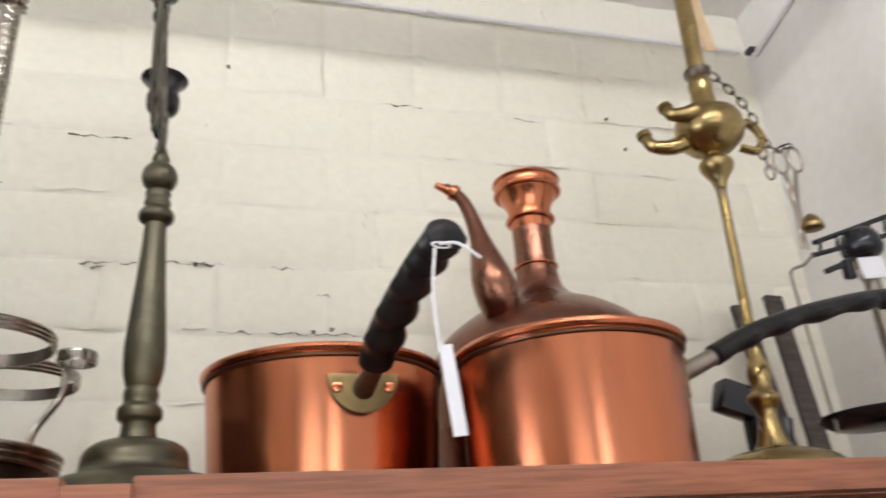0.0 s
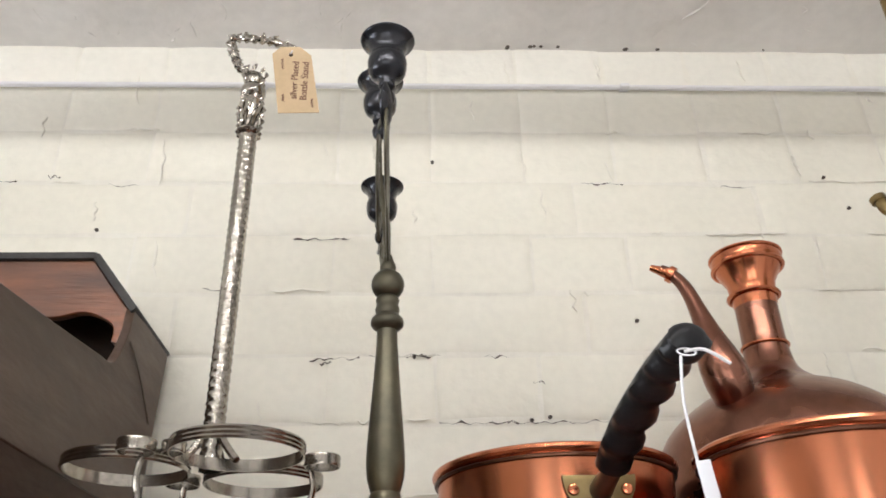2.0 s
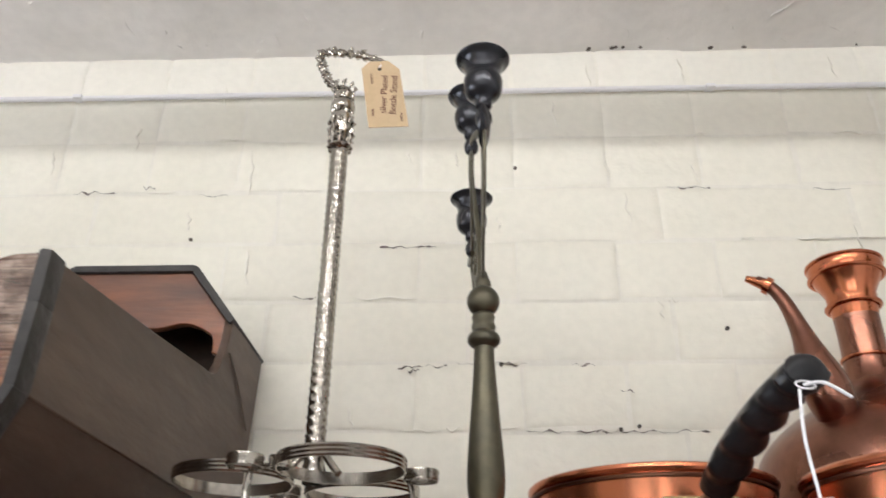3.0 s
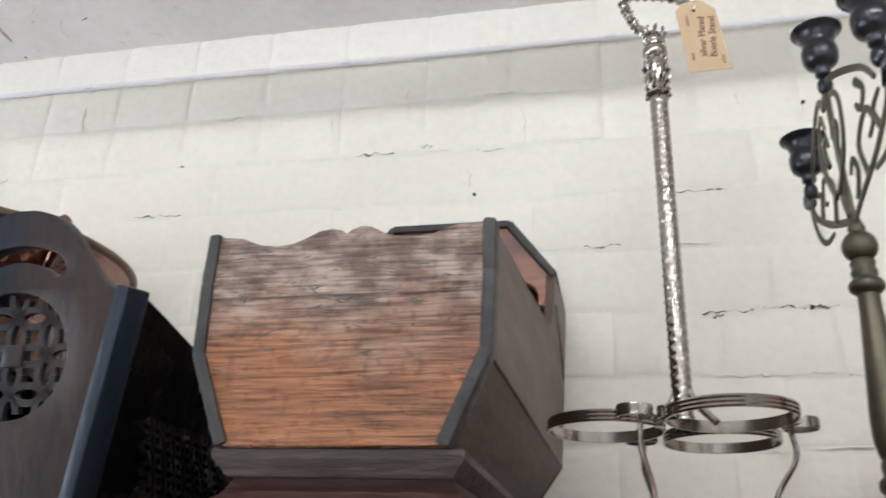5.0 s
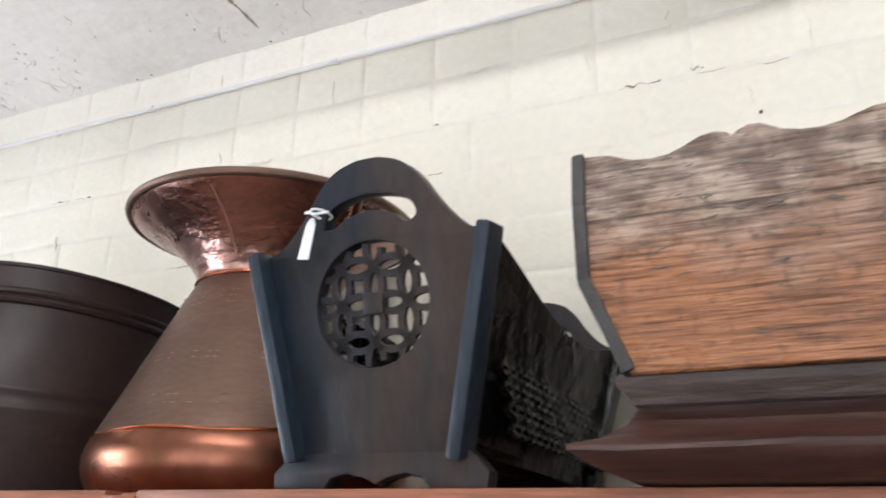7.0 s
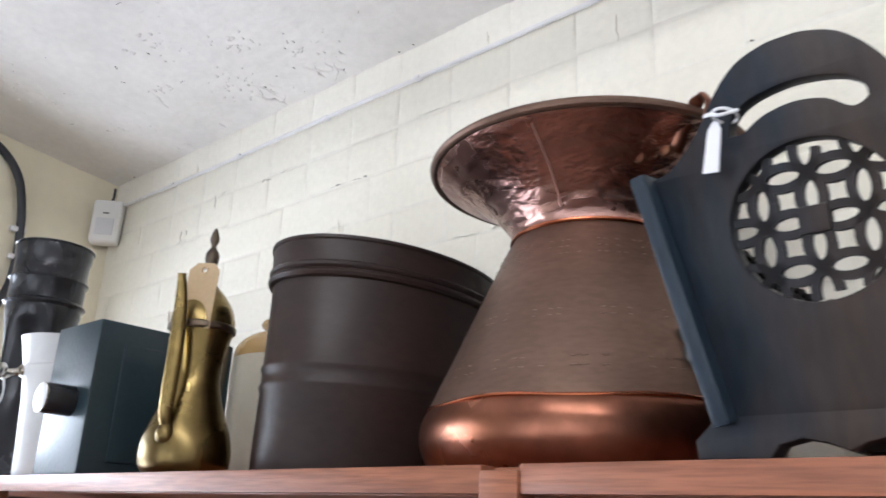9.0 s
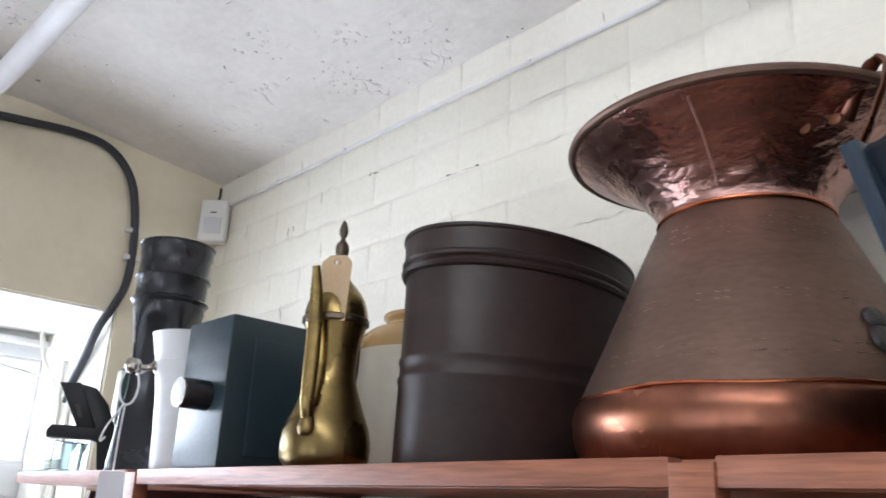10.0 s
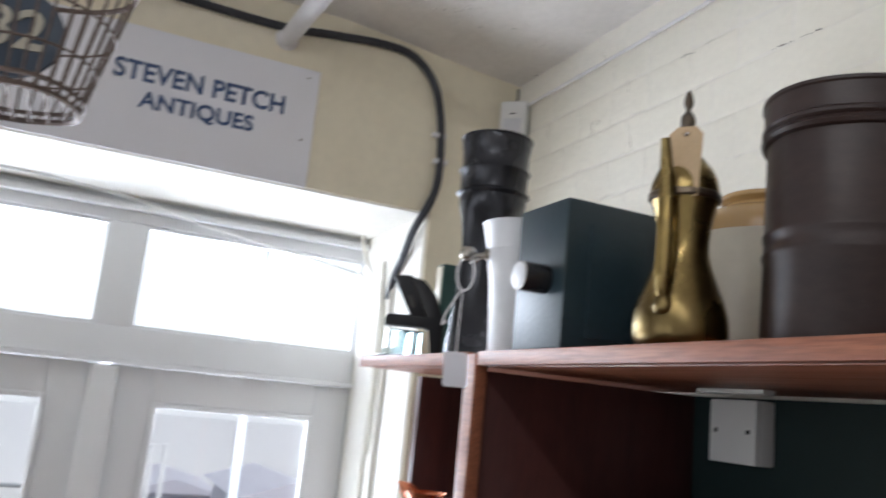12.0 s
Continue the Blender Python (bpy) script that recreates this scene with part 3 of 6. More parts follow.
part("body", lathe(smooth_profile([(0.0, 0.0), (0.035, 0.0), (0.045, 0.03), (0.032, 0.075), (0.026, 0.09), (0.036, 0.112), (0.033, 0.111), (0.022, 0.09), (0.0, 0.085)], 4)), "copper", jug)
part("lip", tube([(-0.02, -0.012, 0.098), (-0.045, -0.02, 0.115), (-0.066, -0.026, 0.122)], [0.018, 0.012, 0.003], 10, flat=0.5), "copper", jug)
part("handle", tube(smooth_profile([(0.03, 0, 0.1), (0.06, 0, 0.118), (0.066, 0, 0.08), (0.042, 0, 0.035)], 6), 0.003, 8), "copper", jug)
for x, w, h, mt, lab in ((-1.665, 0.07, 0.15, "stoneware", "cream card box standing on a shelf"), (-1.53, 0.16, 0.152, "yellowbrass", "gilt-edged green picture frame standing on a shelf")):
    f = thing("boxed_item" if w < 0.1 else "picture_frame", pose(x, -0.22, 1.369), lab, "box" if w < 0.1 else "frame")
    part("body", block(w, 0.03, h, (0, 0, h / 2), 0.003), mt, f)
    part("front_panel", block(w - 0.02, 0.004, h - 0.02, (0, -0.0165, h / 2), 0.001), "green" if w > 0.1 else "bufftag", f)


# ---- walls: cables, pipes, sign, alarm ----
def clips(points, owner, r, mat):
    for p in points:
        part("clip", block(r * 3, r * 3, r * 1.4, p, r * 0.4), mat, owner)


con = thing("conduit", pose(0, 0, 0), "thin painted cable run along the top of the brick wall", "cable")
pts = [(x, -0.0085 + 0.0015 * math.sin(x * 9), 2.342 + 0.0025 * noise.noise(Vector((x * 3, 0, 0)))) for x in [XL + 0.01 + i * 0.05 for i in range(61)]]
part("cable", tube(pts, 0.0037, 8), "conduit", con)
clips([(x, -0.0085, 2.342) for x in (0.171, -0.289, -0.637, -1.025, -1.38, -1.6, -1.859, -2.1)], con, 0.004, "conduit")
con2 = thing("conduit", pose(0, 0, 0), "thin painted cable run up the white end wall", "cable")
part("cable", tube([(XR - 0.006, -0.02, 2.33), (XR - 0.006, -0.10, 2.35), (XR - 0.006, -0.25, 2.395), (XR - 0.006, -0.32, 2.414)], 0.004, 8), "conduit", con2)
clips([(XR - 0.01, -0.022, 2.335)], con2, 0.005, "blackcable")

blk = thing("black_cable", pose(0, 0, 0), "thick black cable clipped to the cream wall above the doors", "cable")
run = [(XL + 0.012, y, z) for y, z in ((-1.9, 2.405), (-1.3, 2.405), (-0.95, 2.40), (-0.62, 2.392), (-0.48, 2.406), (-0.36, 2.418), (-0.285, 2.408), (-0.232, 2.36), (-0.208, 2.29), (-0.197, 2.20), (-0.198, 2.12), (-0.215, 2.065))]
run += [(XL - 0.03, -0.225, 2.02), (XL - 0.10, -0.218, 1.965), (XL - 0.16, -0.214, 1.92), (XL - 0.18, -0.214, 1.87)]
part("cable", tube(smooth_profile(run, 6), 0.009, 12), "blackcable", blk)
for y, z in ((-0.205, 2.236), (-0.196, 2.175)):
    part("clip", block(0.012, 0.034, 0.012, (XL + 0.012, y, z), 0.003), "conduit", blk)
for k, (dx, dy) in enumerate(((0, 0), (0.045, 0.003))):
    c = thing("white_cable", pose(0, 0, 0), "cream-painted cable running down the door reveal", "cable", group="cables in the door reveal")
    x0 = XL - 0.17 - dx * 1.6
    part("cable", tube(smooth_profile([(x0, DOOR_R - 0.008 - dy, 1.95 + 0.02 * k), (x0 + 0.004, DOOR_R - 0.009, 1.7), (x0 - 0.004, DOOR_R - 0.009, 1.4), (x0, DOOR_R - 0.009, 0.9)], 6), 0.0055, 8), "reveal", c)
c = thing("white_cable", pose(0, 0, 0), "thin white wire strung across the top lights of the doors", "cable")
part("cable", tube(smooth_profile([(XL - 0.32, -1.75, 2.052), (XF + 0.10, -1.10, 2.050), (XF + 0.10, -0.95, 2.044), (XF + 0.10, -0.80, 2.028), (XF + 0.10, -0.665, 2.0), (XF + 0.10, -0.513, 1.978), (XF + 0.10, -0.367, 1.959), (XF + 0.10, -0.228, 1.938)], 6), 0.0030, 8), "plastic", c)
c = thing("white_cable", pose(0, 0, 0), "cream-painted wire down from the head of the doors", "cable")
part("cable", tube(smooth_profile([(XF + 0.09, -0.25, 2.045), (XF + 0.10, -0.235, 1.98), (XF + 0.14, -0.214, 1.92), (XF + 0.20, -0.214, 1.84), (XF + 0.2, -0.214, 1.5)], 6), 0.005, 8), "cream_cable", c)

pipe = thing("ceiling_pipe", pose(0, 0, 0), "white-painted pipe under the ceiling running into the cream wall", "pipe")
part("run", tube(smooth_profile([(XR - 0.02, -0.560, 2.362), (-1.2, -0.560, 2.362), (-2.0, -0.566, 2.366), (-2.23, -0.572, 2.370), (XL - 0.01, -0.577, 2.373)], 6), 0.020, 20), "conduit", pipe)
part("collar", tube([(XL - 0.004, -0.577, 2.373), (XL + 0.012, -0.5765, 2.373)], [0.027, 0.0225], 20), "conduit", pipe)

sign = thing("shop_sign", pose(XL + 0.003, -0.82, 2.185, 0, 0, 90), "white sign board with navy lettering on the cream wall", "sign")
part("board", block(0.65, 0.005, 0.262, (0, 0, 0), 0.0015), "sign", sign)
for body, dx, dz, width in (("STEVEN PETCH", 0.0855, 0.037, 0.341), ("ANTIQUES", 0.0835, -0.022, 0.227)):
    t = lettering(body, 0.055, bold=0.0012)
    xs, zs_ = [v.co.x for v in t.verts], [v.co.z for v in t.verts]
    fx, fz = width / (max(xs) - min(xs)), 0.041 / (max(zs_) - min(zs_))
    bmesh.ops.transform(t, matrix=Matrix.Translation((dx, -0.0035, dz)) @ Matrix.Diagonal((fx, 1, fz, 1)) @ Matrix.Translation((-(max(xs) + min(xs)) / 2, 0, -(max(zs_) + min(zs_)) / 2)), verts=t.verts)
    part("lettering", t, "navy", sign, "navy capital letters", smooth=False)
for dx, dz in ((0.30, -0.03), (0.30, 0.11)):
    part("screw", lathe([(0, -0.001), (0.003, -0.001), (0.003, 0.001), (0, 0.001)], 10, center=(dx, -0.004, dz)), "steel", sign)

alarm = thing("alarm_sensor", pose(XL + 0.040, -0.028, 2.304, 0, 0, 47), "white plastic corner motion sensor", "sensor")
part("housing", block(0.066, 0.036, 0.104, (0, 0, -0.004), 0.010, segs=3), "plastic", alarm)
part("lens", block(0.040, 0.004, 0.040, (0, -0.0185, -0.018), 0.0015), "enamel", alarm)
part("slot", block(0.014, 0.002, 0.0025, (0, -0.0190, 0.014), 0.0005), "blackmetal", alarm)
part("lead", tube([(0, 0.004, 0.046), (0.002, 0.008, 0.065), (0.0, 0.012, 0.086)], 0.003, 8), "blackcable", alarm)

# tube fitting on the ceiling, behind the walker
ft = thing("ceiling_light", pose(TUBE[0], TUBE[1], TUBE[2]), "white ceiling batten with a fluorescent tube", "lamp")
part("batten", block(1.55, 0.05, 0.02, (0, -0.02, 0.022), 0.004), "plastic", ft)
part("tube", tube([(-0.74, 0, 0), (0.74, 0, 0)], 0.009, 14), "tube", ft)
# wire basket with a number disc, hung from the ceiling
bk = thing("wire_basket", pose(-1.752, -1.0, 1.925), "rusty wire basket hanging from the ceiling with a numbered disc", "basket")
top_r, bot_r, bh = 0.115, 0.075, 0.17
for k in range(34):
    a = 2 * math.pi * k / 34
    wob = 0.006 * math.sin(k * 2.7)
    part("upright_wire", tube([(bot_r * math.cos(a), bot_r * math.sin(a), 0), ((bot_r + top_r) / 2 * math.cos(a + wob), (bot_r + top_r) / 2 * math.sin(a + wob), bh / 2), (top_r * math.cos(a + wob * 3), top_r * math.sin(a + wob * 3), bh)], 0.0016, 6), "wire", bk)
for z, r, t in ((0.0, bot_r, 0.004), (0.012, bot_r + 0.004, 0.003), (0.05, 0.088, 0.0016), (0.10, 0.100, 0.0016), (bh, top_r, 0.0035)):
    part("hoop", tube([(r * math.cos(a), r * math.sin(a), z + 0.002 * math.sin(3 * a)) for a in (2 * math.pi * i / 40 for i in range(40))], t, 6, closed=True), "wire", bk)
for k in range(7):
    y = -0.06 + 0.02 * k
    w = math.sqrt(max(0, bot_r ** 2 - y * y))
    part("base_wire", tube([(-w, y, 0), (w, y, 0)], 0.0016, 6), "wire", bk)
for a in (0.5, 2.6, 4.7):
    part("hanger", tube([(top_r * math.cos(a), top_r * math.sin(a), bh), (0.02 * math.cos(a), 0.02 * math.sin(a), bh + 0.22), (0, 0, CEIL - 1.925)], 0.0018, 6), "wire", bk)
tw = Matrix.Rotation(radians(80), 4, "Z")
disc = lathe(smooth_profile([(0, -0.004), (0.047, -0.004), (0.052, 0), (0.047, 0.004), (0, 0.004)], 3), 40)
bmesh.ops.transform(disc, matrix=Matrix.Translation((0.045, -0.004, 0.066)) @ tw @ Matrix.Rotation(radians(90), 4, "X"), verts=disc.verts)
dp = part("number_disc", disc, "disc", bk, "blue enamel disc")
t = lettering("32", 0.066, 0.001, bold=0.001)
bmesh.ops.transform(t, matrix=Matrix.Translation((0.0505, -0.004, 0.068)) @ tw, verts=t.verts)
part("number", t, "buff", dp, "buff numerals", smooth=False)


# ---- things on the bookcase top ----
def rivet(center, r, owner, mat, axis="y"):
    b = lathe([(0, 0.0), (r, 0.0), (r * 0.8, r * 0.5), (0, r * 0.7)], 12)
    turn = Matrix.Rotation(radians(90), 4, "X") if axis == "y" else Matrix.Rotation(radians(90), 4, "Y")
    bmesh.ops.transform(b, matrix=Matrix.Translation(center) @ turn, verts=b.verts)
    return part("rivet", b, mat, owner)


def grip(path, base, waves, owner):
    """A black handle with finger waves along a path."""
    pts = smooth_profile(path, 10)
    n = len(pts)
    rad = [base * (0.98 - 0.16 * (i / n)) for i in range(n)]
    for k, f in enumerate((0.42, 0.62, 0.74, 0.82, 0.88, 0.93)):
        rad[-1 - k] = base * f
    rad[0] = base * 0.7
    bm = tube(pts, rad, 16, flat=0.8, up=(0, 0, 1))
    bm.verts.ensure_lookup_table()
    for i, p in enumerate(pts):
        for k in range(16):
            v = bm.verts[16 * i + k]
            off = v.co - Vector(p)
            if off.z < 0 and i > 3:
                v.co = Vector(p) + off * (1.06 + 0.17 * math.sin(2 * math.pi * waves * i / n))
    return part("handle", bm, "blackhandle", owner, "black moulded finger-grip handle")


def saucepan(x, y, r, h, flare, label, turn=0):
    s = thing("saucepan", pose(x, y, SHELF), label, "saucepan", group="copper saucepans on the bookcase")
    w = 0.0025
    part("bowl", lathe([(0, 0), (r - 0.004, 0), (r, 0.004), (r + flare, h - 0.008), (r + flare, h - 0.002), (r + flare - w, h - 0.002), (r - w, 0.006), (0, 0.004)], 96), "copper", s)
    part("rim", tube([((r + flare + 0.0008) * math.cos(a), (r + flare + 0.0008) * math.sin(a), h - 0.003) for a in (2 * math.pi * i / 96 for i in range(96))], 0.0034, 10, closed=True), "copper", s)
    # thin dark ring just under the rim
    part("dark_rim_line", tube([((r + flare + 0.0012) * math.cos(a), (r + flare + 0.0012) * math.sin(a), h - 0.0085) for a in (2 * math.pi * i / 96 for i in range(96))], 0.0014, 6, closed=True), "darkcopper", s)
    return s


pan = saucepan(0.008, -0.172, 0.085, 0.108, 0.006, "polished copper saucepan with a brass plate and black handle")
plate_out = [(-0.024, 0.012)] + [(0.024 * math.cos(a), 0.012 + 0.026 * math.sin(a)) for a in (math.pi + math.pi * i / 20 for i in range(21))]
esc = plate(plate_out, 0.003, bevel=0.0008, m=Matrix.Translation((0.014, -0.0925, 0.072)))
part("handle_plate", esc, "platebrass", pan, "aged brass half-round plate")
for dx in (-0.004, 0.032):
    rivet((dx, -0.0938, 0.075), 0.0042, pan, "copper")
part("shank", tube([(0.014, -0.088, 0.073), (0.016, -0.105, 0.078), (0.019, -0.128, 0.086)], [0.0085, 0.007, 0.0065], 14), "steel", pan)
grip([(0.0175, -0.120, 0.084), (0.0188, -0.164, 0.0972), (0.0232, -0.214, 0.1075), (0.0275, -0.250, 0.1125), (0.030, -0.266, 0.1135)], 0.0122, 7, pan)

tag = thing("price_tag", pose(0.030, -0.432, 1.812), "narrow white paper tag on white string tied to a pan handle", "tag")
part("string_loop", tube([(0.0045 * math.cos(a) + 0.002, 0.003 * math.sin(a) - 0.009, 0.003 * math.sin(a) - 0.003) for a in (2 * math.pi * i / 24 for i in range(24))], 0.0005, 6, closed=True), "string", tag)
part("string", tube(smooth_profile([(-0.002, -0.011, -0.006), (-0.005, -0.013, -0.03), (-0.003, -0.012, -0.058)], 5), 0.0008, 6), "string", tag)
part("string_end", tube(smooth_profile([(0.0, -0.012, -0.004), (0.010, -0.012, -0.003), (0.022, -0.011, -0.010)], 5), 0.0009, 6), "string", tag)
part("paper", block(0.0070, 0.0006, 0.044, (0.0018, -0.012, -0.079), 0.0002, Matrix.Rotation(radians(-6), 3, "Y")), "whitetag", tag)

pan = saucepan(0.165, -0.290, 0.0765, 0.094, 0.002, "polished copper saucepan with a long black handle at its side")
part("handle_plate", block(0.004, 0.03, 0.036, (0.080, -0.006, 0.074), 0.0015, Matrix.Rotation(radians(-4), 3, "Z")), "platebrass", pan, "aged brass plate")
for dy in (-0.016, 0.006):
    rivet((0.0815, dy, 0.084), 0.004, pan, "brass", "x")
part("shank", tube([(0.078, -0.006, 0.076), (0.095, -0.007, 0.082), (0.122, -0.009, 0.094)], [0.0085, 0.0068, 0.0062], 14), "steel", pan)
grip([(0.112, -0.008, 0.090), (0.15, -0.010, 0.108), (0.20, -0.012, 0.124), (0.26, -0.016, 0.137), (0.285, -0.018, 0.138)], 0.0105, 6, pan)

ket = thing("copper_ewer", pose(0.223, -0.123, SHELF), "tall copper coffee ewer with a swan spout and flared mouth", "ewer")
prof = smooth_profile([(0.098, 0.0), (0.108, 0.03), (0.113, 0.09), (0.110, 0.13), (0.098, 0.155), (0.070, 0.178), (0.042, 0.192), (0.026, 0.206), (0.021, 0.222), (0.0195, 0.245), (0.0195, 0.275)], 5)
part("body", lathe([(0, 0)] + prof, 80), "ewercopper", ket)
part("neck", lathe([(0.0195, 0.272), (0.021, 0.281), (0.0215, 0.288), (0.022, 0.296), (0.029, 0.309), (0.0325, 0.315), (0.0335, 0.321), (0.0325, 0.327), (0.030, 0.325), (0.020, 0.300), (0, 0.298)], 48), "copper", ket)
for z, r, t in ((0.232, 0.0205, 0.0016), (0.283, 0.0228, 0.0022), (0.3135, 0.0325, 0.002), (0.3255, 0.033, 0.0018)):
    part("ring", tube([(r * math.cos(a), r * math.sin(a), z) for a in (2 * math.pi * i / 48 for i in range(48))], t, 8, closed=True), "copper", ket)
sp = smooth_profile([(-0.054, -0.045, 0.150), (-0.064, -0.058, 0.175), (-0.072, -0.060, 0.205), (-0.077, -0.058, 0.235), (-0.084, -0.054, 0.265), (-0.092, -0.050, 0.281), (-0.102, -0.047, 0.289)], 6)
rad = [0.009 + 0.011 * math.exp(-((i / len(sp) - 0.22) / 0.2) ** 2) - 0.0045 * (i / len(sp)) for i in range(len(sp))]
part("spout", tube(sp, rad, 18), "ewercopper", ket)
part("spout_collar", tube([(-0.092, -0.050, 0.281), (-0.096, -0.049, 0.284)], 0.0078, 16), "copper", ket)
part("spout_tip", tube([(-0.096, -0.049, 0.284), (-0.110, -0.045, 0.292)], [0.0055, 0.0028], 12), "copper", ket)

# oil lamp with hanging tools
lamp = thing("oil_lamp", pose(0.349, -0.25, SHELF, 0, 1.7, 0), "antique brass oil lamp on a tall stem with hanging tools", "lamp")
part("base", lathe(smooth_profile([(0, 0), (0.054, 0.0), (0.054, 0.010), (0.046, 0.021), (0.030, 0.027), (0.016, 0.030), (0.013, 0.034)], 4), 64), "brass", lamp)
part("knop", lathe(smooth_profile([(0.013, 0.032), (0.009, 0.045), (0.0075, 0.06), (0.0125, 0.068), (0.0125, 0.073), (0.008, 0.078), (0.0095, 0.092), (0.006, 0.105), (0.0045, 0.112)], 4), 32), "brass", lamp)
part("stem", lathe([(0.0045, 0.11), (0.0042, 0.27)], 20), "yellowbrass", lamp)
part("cup", lathe(smooth_profile([(0.005, 0.262), (0.008, 0.272), (0.0145, 0.283), (0.0150, 0.290), (0.0095, 0.294), (0.008, 0.30)], 4), 32), "brass", lamp)
part("reservoir", lathe(smooth_profile([(0.006, 0.298), (0.018, 0.303), (0.029, 0.314), (0.0315, 0.325), (0.029, 0.337), (0.020, 0.344), (0.0135, 0.348), (0.012, 0.354), (0.0105, 0.366), (0.0115, 0.376), (0.009, 0.384)], 4), 48), "brass", lamp)
part("collar", lathe([(0.009, 0.382), (0.0130, 0.388), (0.0130, 0.392), (0.007, 0.395), (0, 0.395)], 12), "darkbrass", lamp)
part("upper_stem", lathe([(0.0085, 0.394), (0.0085, 0.66), (0, 0.662)], 20), "brass", lamp)
part("paper_label", block(0.014, 0.0008, 0.075, (0.013, -0.003, 0.455), 0.0002, Matrix.Rotation(radians(-8), 3, "Y")), "bufftag", lamp)
for dx, dy, dz, s in ((-0.024, 0.008, 0.313, 1.0), (-0.022, -0.016, 0.333, 0.72)):
    q = [(dx, dy, dz), (dx - 0.014 * s, dy + 0.003, dz - 0.005 * s), (dx - 0.028 * s, dy + 0.008, dz - 0.002 * s), (dx - 0.033 * s, dy + 0.011, dz + 0.009 * s)]
    part("spout", tube(smooth_profile(q, 5), [0.0085 - 0.0035 * i / 15 for i in range(16)], 14), "brass", lamp)
    part("spout_lip", tube([(dx - 0.033 * s, dy + 0.011, dz + 0.008 * s), (dx - 0.034 * s, dy + 0.012, dz + 0.013 * s)], 0.0068, 14), "brass", lamp)
part("handle", tube(smooth_profile([(0.026, 0.0, 0.333), (0.042, -0.002, 0.337), (0.053, -0.004, 0.322), (0.045, -0.004, 0.306), (0.03, 0, 0.31)], 6), 0.0042, 10), "brass", lamp)


def chain(points, owner, link=0.0105, thick=0.0009):
    pts = smooth_profile(points, 12)
    acc, last, k = 0.0, Vector(pts[0]), 0
    for p in pts[1:]:
        p = Vector(p)
        if (p - last).length >= link * 0.82:
            d, mid = (p - last).normalized(), (p + last) / 2
            side = d.orthogonal().normalized() if k % 2 else d.cross(d.orthogonal()).normalized()
            part("chain_link", tube([mid + d * (link * 0.62) * math.cos(a) + side * link * 0.3 * math.sin(a) for a in (2 * math.pi * i / 12 for i in range(12))], thick, 5, closed=True), "darkbrass", owner)
            last, k = p, k + 1


chain([(0.012, -0.002, 0.39), (0.026, -0.006, 0.372), (0.040, -0.008, 0.35), (0.050, -0.008, 0.325)], lamp)
chain([(0.050, -0.006, 0.318), (0.062, -0.008, 0.306), (0.075, -0.008, 0.312), (0.084, -0.006, 0.318)], lamp)
chain([(-0.008, -0.006, 0.275), (-0.008, -0.008, 0.262), (-0.007, -0.008, 0.248)], lamp, 0.009)
chain([(0.046, -0.008, 0.306), (0.048, -0.009, 0.29), (0.050, -0.009, 0.272)], lamp, 0.012)
sc = part("scissors", tube([(0.081 + 0.0075 * math.cos(a), -0.008, 0.298 + 0.013 * math.sin(a)) for a in (2 * math.pi * i / 20 for i in range(20))], 0.0014, 6, closed=True), "steel", lamp, "small steel wick scissors")
part("bow", tube([(0.064 + 0.0075 * math.cos(a), -0.008, 0.294 + 0.013 * math.sin(a)) for a in (2 * math.pi * i / 20 for i in range(20))], 0.0014, 6, closed=True), "steel", sc)
part("blade", tube([(0.078, -0.008, 0.286), (0.070, -0.008, 0.250), (0.066, -0.008, 0.205)], [0.0022, 0.003, 0.0012], 6), "steel", sc)
part("blade", tube([(0.066, -0.0075, 0.282), (0.070, -0.0075, 0.250), (0.072, -0.0075, 0.205)], [0.0022, 0.003, 0.0012], 6), "steel", sc)
part("snuffer", lathe(smooth_profile([(0, 0.0), (0.010, 0.002), (0.008, 0.010), (0.003, 0.016), (0, 0.017)], 3), 20, center=(0.078, -0.012, 0.222)), "brass", lamp)

# dark wooden slats leaning on the wall behind the lamp
slat = thing("wooden_slat", pose(0.505, -0.10, SHELF), "dark grey wooden slat leaning against the wall", "slat", group="slats leaning behind the lamp")
part("board", block(0.022, 0.008, 0.235, (0.006, 0.045, 0.117), 0.0015, Matrix.Rotation(radians(-9), 3, "X")), "wornedge", slat)
slat2 = copy_thing(slat, pose(0.512, -0.135, SHELF, 0, 3, 0))
slat2["label"] = "dark grey wooden slat leaning against another slat"
clamp = thing("black_clamp", pose(0.395, -0.155, SHELF), "small black iron clamp standing behind the lamp", "clamp")
part("upright", block(0.018, 0.02, 0.085, (0.016, 0, 0.0425), 0.003), "blackmetal", clamp)
part("jaw", block(0.042, 0.022, 0.03, (0.0, 0, 0.092), 0.004, Matrix.Rotation(radians(18), 3, "Y")), "blackmetal", clamp)
part("arm", tube([(0.02, 0, 0.03), (0.045, 0, 0.045), (0.05, 0, 0.075)], 0.005, 8), "blackmetal", clamp)
part("foot", block(0.06, 0.03, 0.008, (0.016, 0, 0.004), 0.002), "blackmetal", clamp)

# balance scale beside the end wall
bal = thing("balance_scale", pose(0.535, -0.20, SHELF), "black iron and steel balance scale with a hanging dish", "scale")
part("foot", lathe(smooth_profile([(0, 0), (0.045, 0), (0.045, 0.008), (0.02, 0.016), (0.008, 0.03)], 3), 32, center=(0.01, 0, 0)), "blackmetal", bal)
part("post", lathe([(0.008, 0.02), (0.0075, 0.20), (0.010, 0.205), (0.010, 0.212), (0.006, 0.218), (0.006, 0.235), (0, 0.236)], 24, center=(0.01, 0, 0)), "steel", bal)
